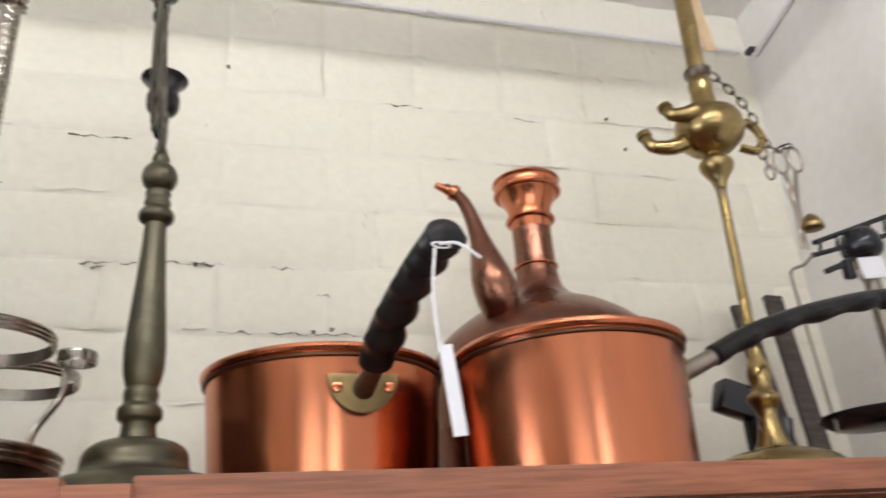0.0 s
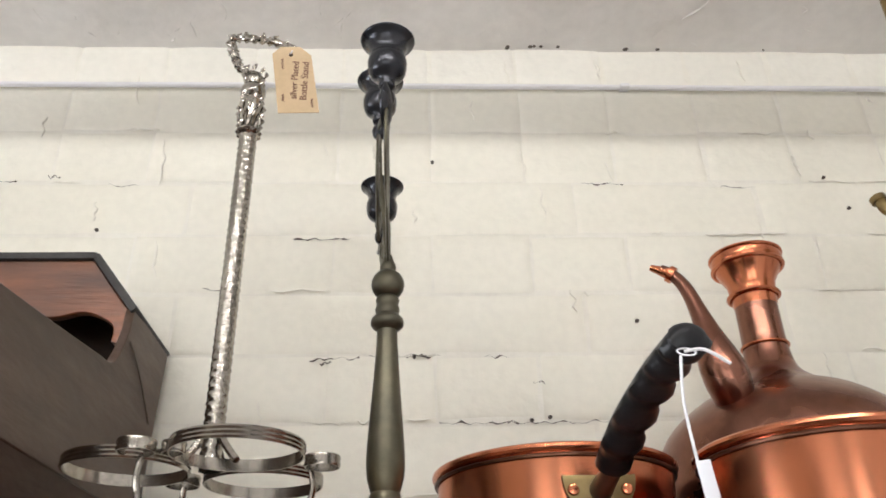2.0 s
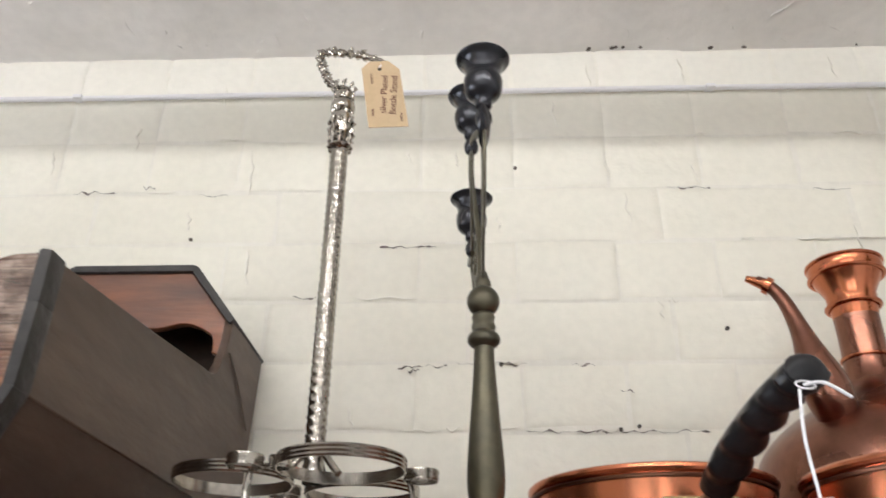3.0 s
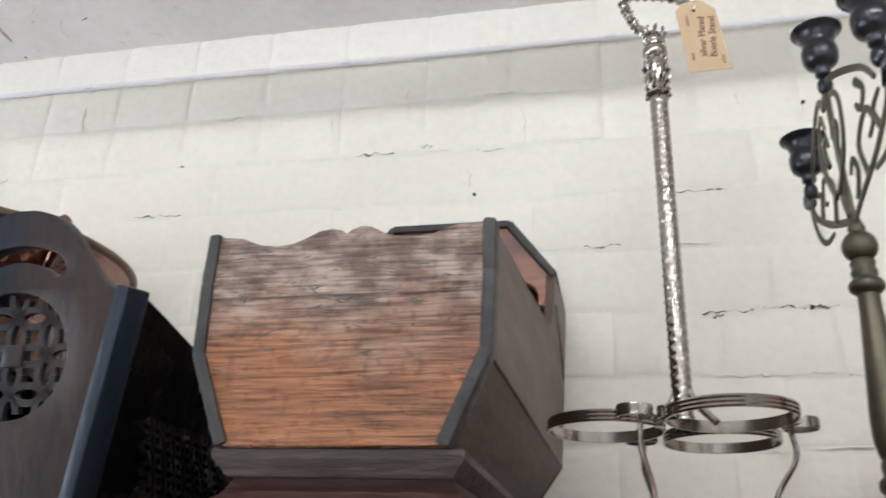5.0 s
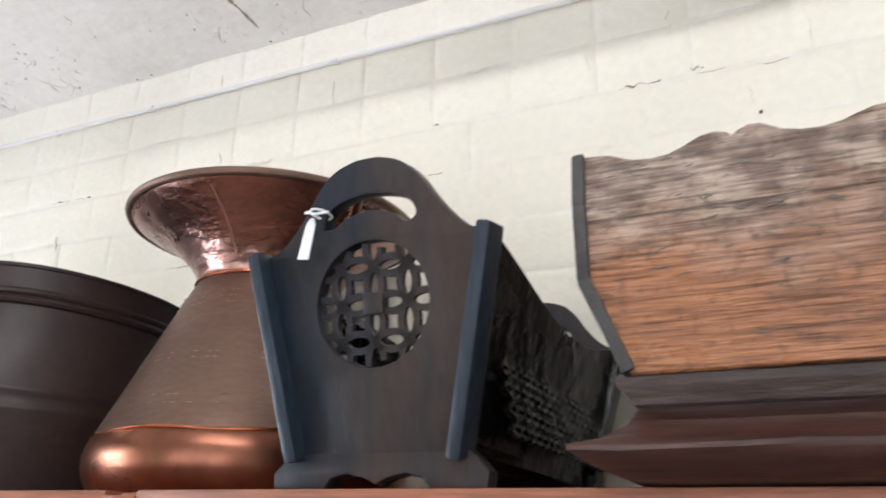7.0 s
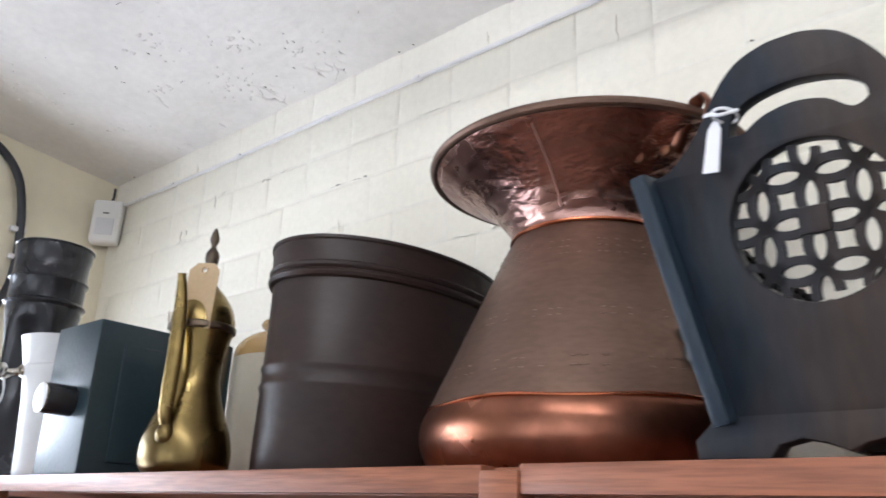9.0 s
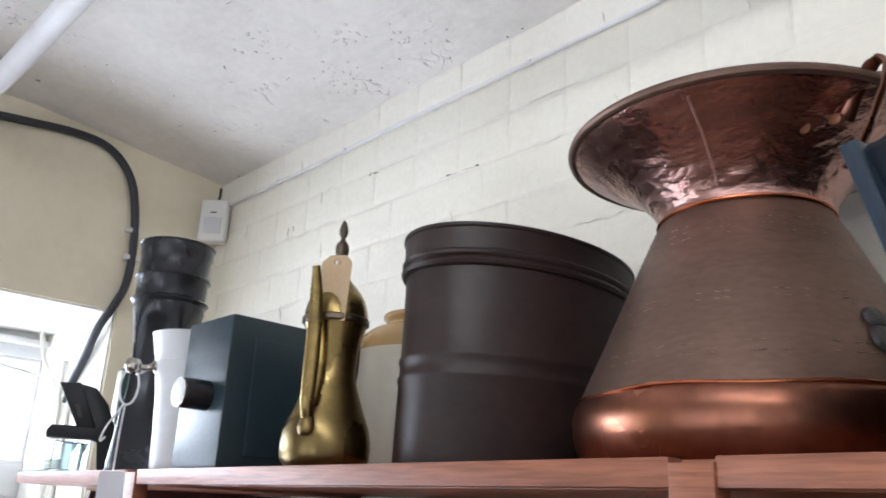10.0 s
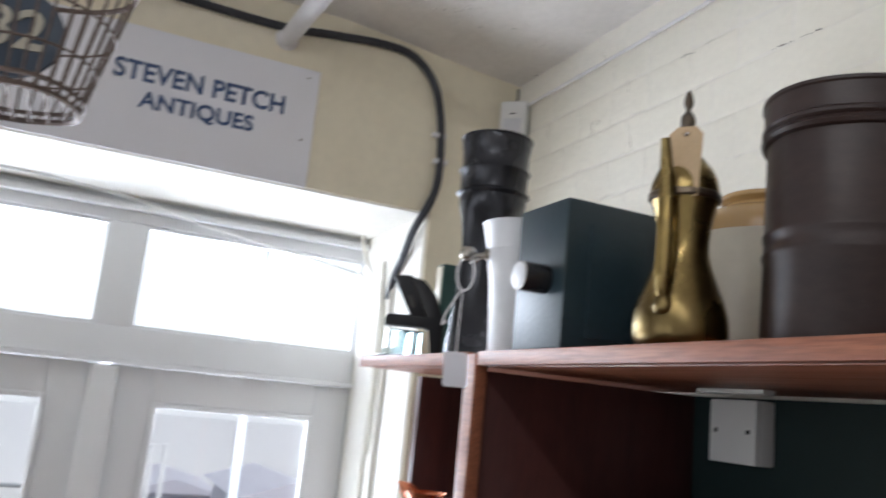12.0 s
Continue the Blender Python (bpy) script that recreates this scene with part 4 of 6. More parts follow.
part("collar", lathe([(0.0, 0.216), (0.0105, 0.216), (0.0105, 0.228), (0, 0.228)], 20, center=(0.01, 0, 0)), "yellowbrass", bal)
part("hub", lathe(smooth_profile([(0, 0.222), (0.017, 0.226), (0.020, 0.238), (0.014, 0.252), (0, 0.256)], 3), 20, center=(0.006, -0.004, 0)), "blackmetal", bal)
for z0, z1, x0, x1 in ((0.236, 0.292, -0.052, 0.105), (0.222, 0.268, -0.058, 0.105)):
    part("beam", tube([(x0, -0.006, z0), (x1, -0.006, z1)], 0.0028, 6), "blackmetal", bal)
for k in range(7):
    x = -0.048 + 0.022 * k
    part("lattice_bar", tube([(x, -0.006, 0.2245 + 0.0073 * k), (x + 0.004, -0.006, 0.2385 + 0.0075 * k)], 0.0017, 6), "blackmetal", bal)
part("arm", tube(smooth_profile([(-0.055, -0.006, 0.225), (-0.07, -0.006, 0.212), (-0.086, -0.006, 0.205), (-0.088, -0.006, 0.185), (-0.082, -0.006, 0.05)], 5), 0.0016, 6), "steel", bal)
part("pivot", block(0.03, 0.006, 0.006, (-0.035, -0.008, 0.21), 0.002, Matrix.Rotation(radians(-20), 3, "Y")), "blackmetal", bal)
part("pivot", block(0.012, 0.008, 0.02, (-0.022, -0.008, 0.208), 0.003), "blackmetal", bal)
part("paper_label", block(0.030, 0.0008, 0.022, (0.0, -0.016, 0.208), 0.0002, Matrix.Rotation(radians(-6), 3, "Y")), "whitetag", bal)
part("dish", lathe(smooth_profile([(0, 0.054), (0.035, 0.056), (0.050, 0.064), (0.052, 0.067), (0.049, 0.067), (0.034, 0.060), (0, 0.058)], 3), 40, center=(-0.035, -0.008, 0)), "blackmetal", bal)

# ---- candelabrum ----
can = thing("candelabrum", pose(-0.121, -0.258, SHELF), "green bronze three-light candelabrum with scrolled branches", "candelabrum")
part("base", lathe(smooth_profile([(0, 0), (0.058, 0.0), (0.058, 0.006), (0.050, 0.016), (0.034, 0.022), (0.031, 0.034), (0.024, 0.040), (0.012, 0.043)], 4), 64), "bronze", can)
part("foot_knop", lathe(smooth_profile([(0.012, 0.040), (0.0105, 0.052), (0.0135, 0.056), (0.0135, 0.062), (0.0105, 0.066), (0.011, 0.072), (0.0095, 0.077)], 3), 40), "bronze", can)
part("stem", lathe(smooth_profile([(0.0095, 0.075), (0.0125, 0.086), (0.0132, 0.100), (0.0122, 0.118), (0.0098, 0.150), (0.0080, 0.178), (0.0074, 0.194)], 5), 40), "bronze", can)
part("collar", lathe(smooth_profile([(0.0074, 0.193), (0.0118, 0.197), (0.0118, 0.202), (0.0085, 0.206), (0.0092, 0.210), (0.0082, 0.214), (0.0088, 0.218), (0.0070, 0.221)], 3), 40), "bronze", can)
part("ball", lathe([(0.0125 * math.sin(a), 0.231 - 0.0125 * math.cos(a)) for a in (math.pi * i / 16 for i in range(17))], 32), "bronze", can)
part("finial", lathe(smooth_profile([(0.005, 0.241), (0.0062, 0.246), (0.0045, 0.251), (0.003, 0.256)], 3), 20), "bronze", can)


def socket_cup(y, z, x=0.0):
    c = part("candle_cup", lathe(smooth_profile([(0.0, -0.020), (0.0055, -0.018), (0.0065, -0.012), (0.0125, -0.006), (0.0140, 0.004), (0.0125, 0.012), (0.0150, 0.020), (0.0192, 0.024), (0.0190, 0.0252), (0.0140, 0.022), (0.0105, 0.012), (0.0, 0.008)], 4), 40, center=(x, y, z)), "blackmetal", can)
    part("drip_knop", lathe(smooth_profile([(0, -0.036), (0.0045, -0.033), (0.006, -0.027), (0.004, -0.021), (0, -0.018)], 3), 20, center=(x, y, z)), "blackmetal", c)


socket_cup(-0.108, 0.350, 0.001)
socket_cup(0.074, 0.343, -0.0085)
socket_cup(-0.014, 0.392, -0.008)
cx = -0.008
part("centre_branch", tube(smooth_profile([(0, 0, 0.25), (-0.003, -0.002, 0.29), (cx, -0.014, 0.33), (cx, -0.014, 0.36)], 6), 0.0024, 8), "bronze", can)
for sgn, ye, xe in ((-1, -0.108, 0.001), (1, 0.074, -0.0085)):
    k = abs(ye) / 0.1
    arms = [[(0, 0, 0.25), (0, sgn * 0.020 * k, 0.258), (xe * 0.5, sgn * 0.065 * k, 0.272), (xe, sgn * 0.098 * k, 0.292), (xe, ye, 0.312)],
            [(xe * 0.4, sgn * 0.045 * k, 0.265), (xe * 0.4, sgn * 0.035 * k, 0.295), (xe * 0.6, sgn * 0.058 * k, 0.310), (xe * 0.6, sgn * 0.070 * k, 0.295), (xe * 0.6, sgn * 0.058 * k, 0.288)],
            [(cx, sgn * 0.004, 0.275), (cx, sgn * 0.030 * k, 0.300), (cx, sgn * 0.036 * k, 0.335), (cx, sgn * 0.020 * k, 0.352), (cx, sgn * 0.010 * k, 0.338)],
            [(cx, 0, 0.352), (cx, sgn * 0.02 * k, 0.365), (xe, sgn * 0.06 * k, 0.345), (xe, sgn * 0.085 * k, 0.318)],
            [(xe * 0.7, sgn * 0.080 * k, 0.282), (xe * 0.7, sgn * 0.072 * k, 0.300), (xe * 0.7, sgn * 0.088 * k, 0.306)]]
    arms += [[(xe, ye, 0.318), (xe, sgn * 0.108 * k, 0.300), (xe * 0.8, sgn * 0.104 * k, 0.276), (xe * 0.6, sgn * 0.085 * k, 0.262), (xe * 0.4, sgn * 0.060 * k, 0.262)],
             [(cx, sgn * 0.014 * k, 0.305), (cx, sgn * 0.022 * k, 0.322), (cx, sgn * 0.012 * k, 0.330), (cx, sgn * 0.006 * k, 0.320)],
             [(xe * 0.5, sgn * 0.050 * k, 0.340), (xe * 0.5, sgn * 0.062 * k, 0.325), (xe * 0.5, sgn * 0.052 * k, 0.316), (xe * 0.5, sgn * 0.044 * k, 0.324)],
             [(0, sgn * 0.016 * k, 0.262), (0, sgn * 0.026 * k, 0.280), (0, sgn * 0.018 * k, 0.294), (0, sgn * 0.010 * k, 0.286)]]
    for i, a in enumerate(arms):
        pts = smooth_profile(a, 7)
        part("branch" if i == 0 else "scroll", tube(pts, [0.0034 if i == 0 else 0.0038 - 0.0014 * j / len(pts) for j in range(len(pts))], 8, up=(1, 0, 0), flat=0.42), "bronze", can)
    leaf = tube(smooth_profile([(xe, ye - sgn * 0.002, 0.300), (xe, ye + sgn * 0.012, 0.312), (xe, ye + sgn * 0.014, 0.325)], 4), [0.003, 0.005, 0.006, 0.0065, 0.006, 0.005, 0.004, 0.0025, 0.001], 8, flat=0.35)
    part("leaf", leaf, "blackmetal", can)

# ---- plated bottle stand ----
bot = thing("bottle_stand", pose(-0.252, -0.205, SHELF), "silver-plated three-bottle stand with a tall twisted handle", "stand")
# dark metal stands in for the shadow below the ornamented rim
part("base", lathe([(0, 0.009), (0.068, 0.009), (0.070, 0.011), (0.071, 0.034), (0.068, 0.034), (0.066, 0.014), (0, 0.014)], 72), "darkbrass", bot, "inner tray darkened for the shadow below the rim")
rim = [(0.071, 0.0315), (0.0745, 0.0310)]
for k in range(3):
    z0, r0 = 0.0315 + 0.0042 * k, 0.0775 + 0.0010 * k
    rim += [(r0, z0 + 0.0002), (r0 + 0.0016, z0 + 0.0014), (r0 + 0.0016, z0 + 0.0026), (r0, z0 + 0.0040)]
rim += [(0.0775, 0.0446), (0.0725, 0.0440), (0.071, 0.0315)]
part("reeded_rim", lathe(rim, 84), "silver", bot)
rl = random.Random(5)
for a in (-1.17, 0.92, 3.02):
    ca, sa = math.cos(a), math.sin(a)
    turn_foot = Matrix.Rotation(a + math.pi / 2, 4, "Z")
    ft_ = bmesh.new()
    for sgn in (-1, 1):
        tube(smooth_profile([(sgn * 0.003, -0.081, 0.018), (sgn * 0.008, -0.084, 0.014), (sgn * 0.0125, -0.086, 0.0115), (sgn * 0.0135, -0.086, 0.0085), (sgn * 0.0095, -0.086, 0.0085)], 4), 0.0019, 7, ft_)
        tube(smooth_profile([(sgn * 0.004, -0.081, 0.016), (sgn * 0.006, -0.085, 0.008), (sgn * 0.0065, -0.087, 0.0018)], 4), 0.0026, 7, ft_)
    block(0.015, 0.010, 0.015, (0, -0.081, 0.0095), 0.003, bm=ft_)
    for k in range(26):
        u = rl.uniform(-1, 1)
        x, z = 0.019 * u, 0.0285 + rl.uniform(-1, 1) * 0.0085 * (1 - 0.6 * abs(u))
        r = rl.uniform(0.0014, 0.0031)
        lathe([(0, -r), (r * 0.75, -r * 0.6), (r, 0), (r * 0.7, r * 0.7), (0, r)], 7, ft_, (x, -0.0805 - 0.002 * (1 - abs(u)), z))
    bmesh.ops.transform(ft_, matrix=turn_foot, verts=ft_.verts)
    part("foot", ft_, "silver", bot, "cast silver foot with leaf and shell ornament")
ZR = 0.109
rings = [((0.029, -0.045), 0.046), ((-0.060, -0.001), 0.045), ((0.032, 0.049), 0.046)]
for (x, y), r in rings:
    ring = lathe([(r - 0.0012, -0.0045), (r, -0.0045), (r + 0.0007, -0.003), (r, -0.0015), (r + 0.0007, 0), (r, 0.0015), (r + 0.0007, 0.003), (r, 0.0045), (r - 0.0012, 0.0045), (r - 0.0012, -0.0045)], 56, center=(x, y, ZR))
    part("bottle_ring", ring, "silver", bot)
for x, y in ((-0.038, -0.052), (0.083, -0.004), (-0.032, 0.052), (-0.014, -0.048)):
    r = 0.013 if x != -0.014 else 0.008
    part("stopper_ring", lathe([(r - 0.001, -0.0042), (r, -0.0042), (r + 0.0006, -0.002), (r, 0), (r + 0.0006, 0.002), (r, 0.0042), (r - 0.001, 0.0042), (r - 0.001, -0.0042)], 28, center=(x, y, ZR + 0.001)), "silver", bot)
for x, y in ((-0.034, -0.050), (0.075, -0.006), (-0.030, 0.050)):
    p = [(x, y, ZR - 0.004), (x * 1.02, y * 1.02, ZR - 0.025), (x * 0.8, y * 0.8, ZR - 0.055), (x * 0.95, y * 0.95, 0.030)]
    part("strut", tube(smooth_profile(p, 6), 0.0026, 8, flat=0.7), "silver", bot)
for x, y in ((0.014, -0.010), (-0.014, -0.002), (0.004, 0.013)):
    part("spreader", tube(smooth_profile([(0.0, 0.0, 0.150), (x * 0.6, y * 0.6, 0.128), (x * 1.6, y * 1.6, ZR)], 5), 0.003, 8), "silver", bot)
# twisted, chased column: a lobed section turned along its length
bm = bmesh.new()
N, S = 220, 24
vr = []
for i in range(N + 1):
    z = 0.105 + 0.310 * i / N
    vr.append([bm.verts.new(((0.0076 + 0.0007 * max(0, math.sin(3 * a + i * 1.15)) + 0.0003 * math.sin(4 * a - i * 1.9)) * math.cos(a), (0.0076 + 0.0007 * max(0, math.sin(3 * a + i * 1.15)) + 0.0003 * math.sin(4 * a - i * 1.9)) * math.sin(a), z)) for a in (2 * math.pi * k / S for k in range(S))])
for a, b in zip(vr, vr[1:]):
    for k in range(S):
        bm.faces.new((a[k], a[(k + 1) % S], b[(k + 1) % S], b[k]))
part("column", bm, "silver", bot, angle=60)
part("collar", lathe(smooth_profile([(0.007, 0.409), (0.0115, 0.413), (0.0085, 0.418), (0.0075, 0.427), (0.0098, 0.440), (0.0104, 0.449), (0.008, 0.453), (0.0112, 0.457), (0.0112, 0.464), (0.008, 0.468), (0.0095, 0.474), (0.0065, 0.482)], 3), 24), "silver", bot)
for k in range(9):
    a = 2 * math.pi * k / 9
    part("collar_bead", lathe([(0, -0.0025), (0.0022, 0), (0, 0.0025)], 8, center=(0.0102 * math.cos(a), 0.0102 * math.sin(a), 0.412)), "silver", bot)
hp = smooth_profile([(0, 0, 0.476), (-0.013, 0.0, 0.488), (-0.021, 0, 0.504), (-0.026, 0, 0.526), (-0.006, 0, 0.528), (0.018, -0.002, 0.521), (0.038, -0.003, 0.509), (0.036, -0.002, 0.500)], 10)
hr = [0.0036 + 0.0015 * math.sin(i * 1.9) for i in range(len(hp))]
part("handle_loop", tube(hp, hr, 10), "silver", bot)
rl = random.Random(31)
bm = bmesh.new()
for i, p in enumerate(hp[2:]):
    for k in range(2):
        a = rl.uniform(0, 6.28)
        q0 = Vector(p) + Vector((0.0026 * math.cos(a), -0.0026 * abs(math.sin(a)), 0.0026 * math.sin(a)))
        tube([q0, q0 + Vector((rl.uniform(-1, 1), -0.3, rl.uniform(-1, 1))) * 0.0022, q0 + Vector((rl.uniform(-1, 1), -0.2, rl.uniform(-1, 1))) * 0.004], [0.0012, 0.0021, 0.0006], 6, bm)
for row in range(7):
    z = 0.420 + 0.0105 * row
    for k in range(8):
        a = 2 * math.pi * (k + 0.5 * (row % 2)) / 8
        r = 0.0092 + 0.0016 * math.sin(row * 1.1)
        tube([(r * math.cos(a), r * math.sin(a), z - 0.004), (r * 1.12 * math.cos(a + 0.1), r * 1.12 * math.sin(a + 0.1), z), (r * math.cos(a + 0.3), r * math.sin(a + 0.3), z + 0.005)], [0.0009, 0.0021, 0.0007], 6, bm)
tagged(part("cast_leaves", bm, "silver", bot, "cast leaf ornament on collar and handle"), kind="stuff")

tg = thing("paper_tag", pose(-0.213, -0.226, 2.196, 4, -6, 6), "buff card tag with brown handwriting tied to a handle", "tag")
tag_out = [(-0.020, 0.0), (-0.012, 0.008), (0.006, 0.008), (0.016, -0.002), (0.020, -0.066), (-0.017, -0.066)]
part("card", plate(tag_out, 0.0008, [circle(-0.003, -0.001, 0.0022, 12)]), "bufftag", tg, smooth=False)
part("string", tube(smooth_profile([(-0.003, -0.001, 0.0), (0.001, 0.002, 0.008), (0.004, 0.006, 0.0)], 4), 0.0007, 6), "string", tg)
for k, (x, z, w) in enumerate(((-0.011, -0.012, 0.012), (-0.012, -0.050, 0.008), (0.0140, -0.056, 0.009))):
    pts = [(x + 0.0011 * math.sin(i * 1.9 + k), -0.0008, z + w * (i / 14 - 0.5)) for i in range(15)]
    part("handwriting", tube(pts, 0.00035, 4), "ink", tg)
for body, x, z in (("silver Plated", -0.0005, -0.030), ("Bottle Stand", 0.0085, -0.031)):
    t = lettering(body, 0.0092, 0.0002)
    bmesh.ops.transform(t, matrix=Matrix.Translation((x, -0.0007, z)) @ Matrix.Rotation(radians(-84), 4, "Y") @ Matrix.Diagonal((0.95, 1, 1, 1)), verts=t.verts)
    part("handwriting", t, "ink", tg, "brown handwriting", smooth=False)

# ---- old pine cradle on a mahogany stand ----
std = thing("mahogany_stand", pose(-0.459, -0.26, SHELF), "dark mahogany moulded stand with a worn grey ledge", "stand")
zs = ((0.12, 0.24, 0.0), (0.150, 0.276, 0.003), (0.190, 0.300, 0.011), (0.206, 0.309, 0.0165), (0.205, 0.308, 0.0195), (0.172, 0.292, 0.024), (0.145, 0.276, 0.031), (0.134, 0.27, 0.040), (0.138, 0.272, 0.043))
bm = bmesh.new()
loops = [[bm.verts.new((sx * w / 2 * 1.0, sy * d / 2 - 0.005, z)) for sx, sy in ((-1, -1), (1, -1), (1, 1), (-1, 1))] for w, d, z in zs]
for a, b in zip(loops, loops[1:]):
    for k in range(4):
        bm.faces.new((a[k], a[(k + 1) % 4], b[(k + 1) % 4], b[k]))
bm.faces.new(loops[0][::-1])
bm.faces.new(loops[-1])
bmesh.ops.subdivide_edges(bm, edges=[e for e in bm.edges if abs(e.verts[0].co.z - e.verts[1].co.z) < 1e-4], cuts=6)
roughen(bm, 0.0015, 40, Vector((0, 0, 1)))
part("moulding", bm, "redstand", std, angle=50)
bm = bmesh.new()
lo = [[bm.verts.new((sx * w / 2, sy * d / 2 - 0.008, z)) for sx, sy in ((-1, -1), (1, -1), (1, 1), (-1, 1))] for w, d, z in ((0.134, 0.284, 0.0405), (0.149, 0.298, 0.050), (0.150, 0.300, 0.0545), (0.144, 0.296, 0.0565))]
for a, b in zip(lo, lo[1:]):
    for k in range(4):
        bm.faces.new((a[k], a[(k + 1) % 4], b[(k + 1) % 4], b[k]))
bm.faces.new(lo[0][::-1])
bm.faces.new(lo[-1])
bmesh.ops.subdivide_edges(bm, edges=[e for e in bm.edges if abs(e.verts[0].co.z - e.verts[1].co.z) < 1e-4], cuts=8)
for v in bm.verts:
    v.co.y += 0.0012 * noise.noise(v.co * 60)
part("ledge", bm, "wornedge", std, angle=25)

box = thing("doll_cradle", pose(-0.4600, -0.262, SHELF + 0.0567), "old hooded pine doll cradle, orange and scuffed, with strapped edges", "cradle")
fy, by = -0.155, 0.150
FM = 0.053      # height of the shoulder of the front
scal = [(-0.070, 0.128), (-0.062, 0.1245), (-0.056, 0.1225), (-0.046, 0.1215), (-0.036, 0.1225), (-0.026, 0.1265), (-0.018, 0.1305), (-0.010, 0.1318), (-0.004, 0.130), (-0.001, 0.127),
        (0.002, 0.1300), (0.008, 0.1325), (0.014, 0.1320), (0.024, 0.1265), (0.034, 0.124), (0.044, 0.1235), (0.054, 0.125), (0.062, 0.128), (0.070, 0.1305)]
low = [(-0.064, 0.0), (0.066, 0.0), (0.088, FM), (0.089, 0.088)]
part("front_board", plate(low + [(-0.089, 0.088), (-0.088, FM)], 0.014, bevel=0.001, m=Matrix.Translation((0, fy, 0))), "frontpine", box, "orange pine board", smooth=False)
# its grey is part scuffing, part window sheen painted in
part("upper_front_board", plate([(-0.089, 0.0885), (0.089, 0.0885), (0.089, 0.1315)] + scal[::-1] + [(-0.089, 0.130)], 0.014, bevel=0.001, m=Matrix.Translation((0, fy - 0.0005, 0))), "frontpine", box, "scuffed pine board, grey sheen painted in, with a scalloped top", smooth=False)
for a, b in ((((0.066, 0.0)), (0.0885, FM)), ((0.0885, FM), (0.090, 0.100)), ((0.090, 0.1015), (0.090, 0.1325)), ((-0.066, 0.0), (-0.0885, FM)), ((-0.0885, FM), (-0.090, 0.098)), ((-0.090, 0.0995), (-0.090, 0.131))):
    d = Vector((b[0] - a[0], 0, b[1] - a[1]))
    sgn = 1 if a[0] > 0 else -1
    t = Matrix.Rotation(math.atan2(d.x, d.z), 3, "Y")
    s = block(0.0078, 0.018, d.length + 0.002, ((a[0] + b[0]) / 2 - sgn * 0.001, fy - 0.001, (a[1] + b[1]) / 2), 0.002, t)
    part("strap", roughen(s, 0.0008, 90), "strap", box, "dark metal edge strap")
bm = bmesh.new()
rd = random.Random(21)
for k in range(84):
    x, z, ln_, a = rd.uniform(-0.078, 0.080), rd.uniform(0.082, 0.122), rd.uniform(0.002, 0.016), rd.gauss(0, 0.35)
    if k % 4 == 0:
        z = rd.uniform(0.015, 0.085)
    pts = [(x + ln_ * (i / 5 - 0.5) * math.cos(a), fy - 0.0074, z + ln_ * (i / 5 - 0.5) * math.sin(a) + 0.0012 * noise.noise(Vector((k, i * 0.8, 0)))) for i in range(6)]
    tube(pts, [rd.uniform(0.0003, 0.0011) * math.sin(math.pi * (i + 0.7) / 6.4) for i in range(6)], 5, bm, flat=0.6)
for z, x0, x1 in ((0.0884, -0.087, 0.087), (0.119, -0.088, -0.052), (0.103, -0.086, -0.060), (0.121, 0.055, 0.087)):
    tube([(x0 + (x1 - x0) * i / 16, fy - 0.0074, z + 0.0008 * noise.noise(Vector((z * 90, i * 0.6, 0)))) for i in range(17)], [0.0005 * abs(noise.noise(Vector((i * 0.7, z * 50, 2)))) + 0.0002 for i in range(17)], 5, bm)
tagged(part("wear", bm, "crack", box, "dark dents and splits"), kind="stuff")
HY, BY = 0.143, 0.243     # front of the hood and head board
arch = smooth_profile([(0.0885, 0.186), (0.086, 0.203), (0.060, 0.2155), (0.032, 0.2105), (0.0, 0.2125), (-0.032, 0.2105), (-0.060, 0.2155), (-0.086, 0.203), (-0.0885, 0.186)], 4)
hood_out = [(-0.0945, 0.184), (-0.0955, 0.2175), (-0.057, 0.2665), (0.057, 0.2665), (0.0955, 0.2175), (0.0945, 0.184)] + arch
part("hood_front", plate(hood_out, 0.010, bevel=0.001, m=Matrix.Translation((0, HY, 0))), "oldpine", box, "orange arched hood front", smooth=False)
head = [(-0.066, 0.0), (0.066, 0.0), (0.0995, 0.049), (0.1025, 0.210), (0.060, 0.2665), (-0.060, 0.2665), (-0.1025, 0.210), (-0.0995, 0.049)]
part("head_board", plate(head, 0.010, bevel=0.001, m=Matrix.Translation((0, BY, 0))), "boxside", box, smooth=False)
for a, b in (((-0.0605, 0.271), (0.0605, 0.271)), ((0.0595, 0.2715), (0.1045, 0.2145)), ((-0.0595, 0.2715), (-0.1045, 0.2145))):
    d = Vector((b[0] - a[0], 0, b[1] - a[1]))
    t = Matrix.Rotation(math.atan2(d.x, d.z), 3, "Y")
    rb = block(0.007, BY - HY + 0.018, d.length, ((a[0] + b[0]) / 2, (BY + HY) / 2 - 0.001, (a[1] + b[1]) / 2), 0.002, t)
    part("hood_roof", roughen(rb, 0.0006, 70), "strap", box, "dark hood roof board")


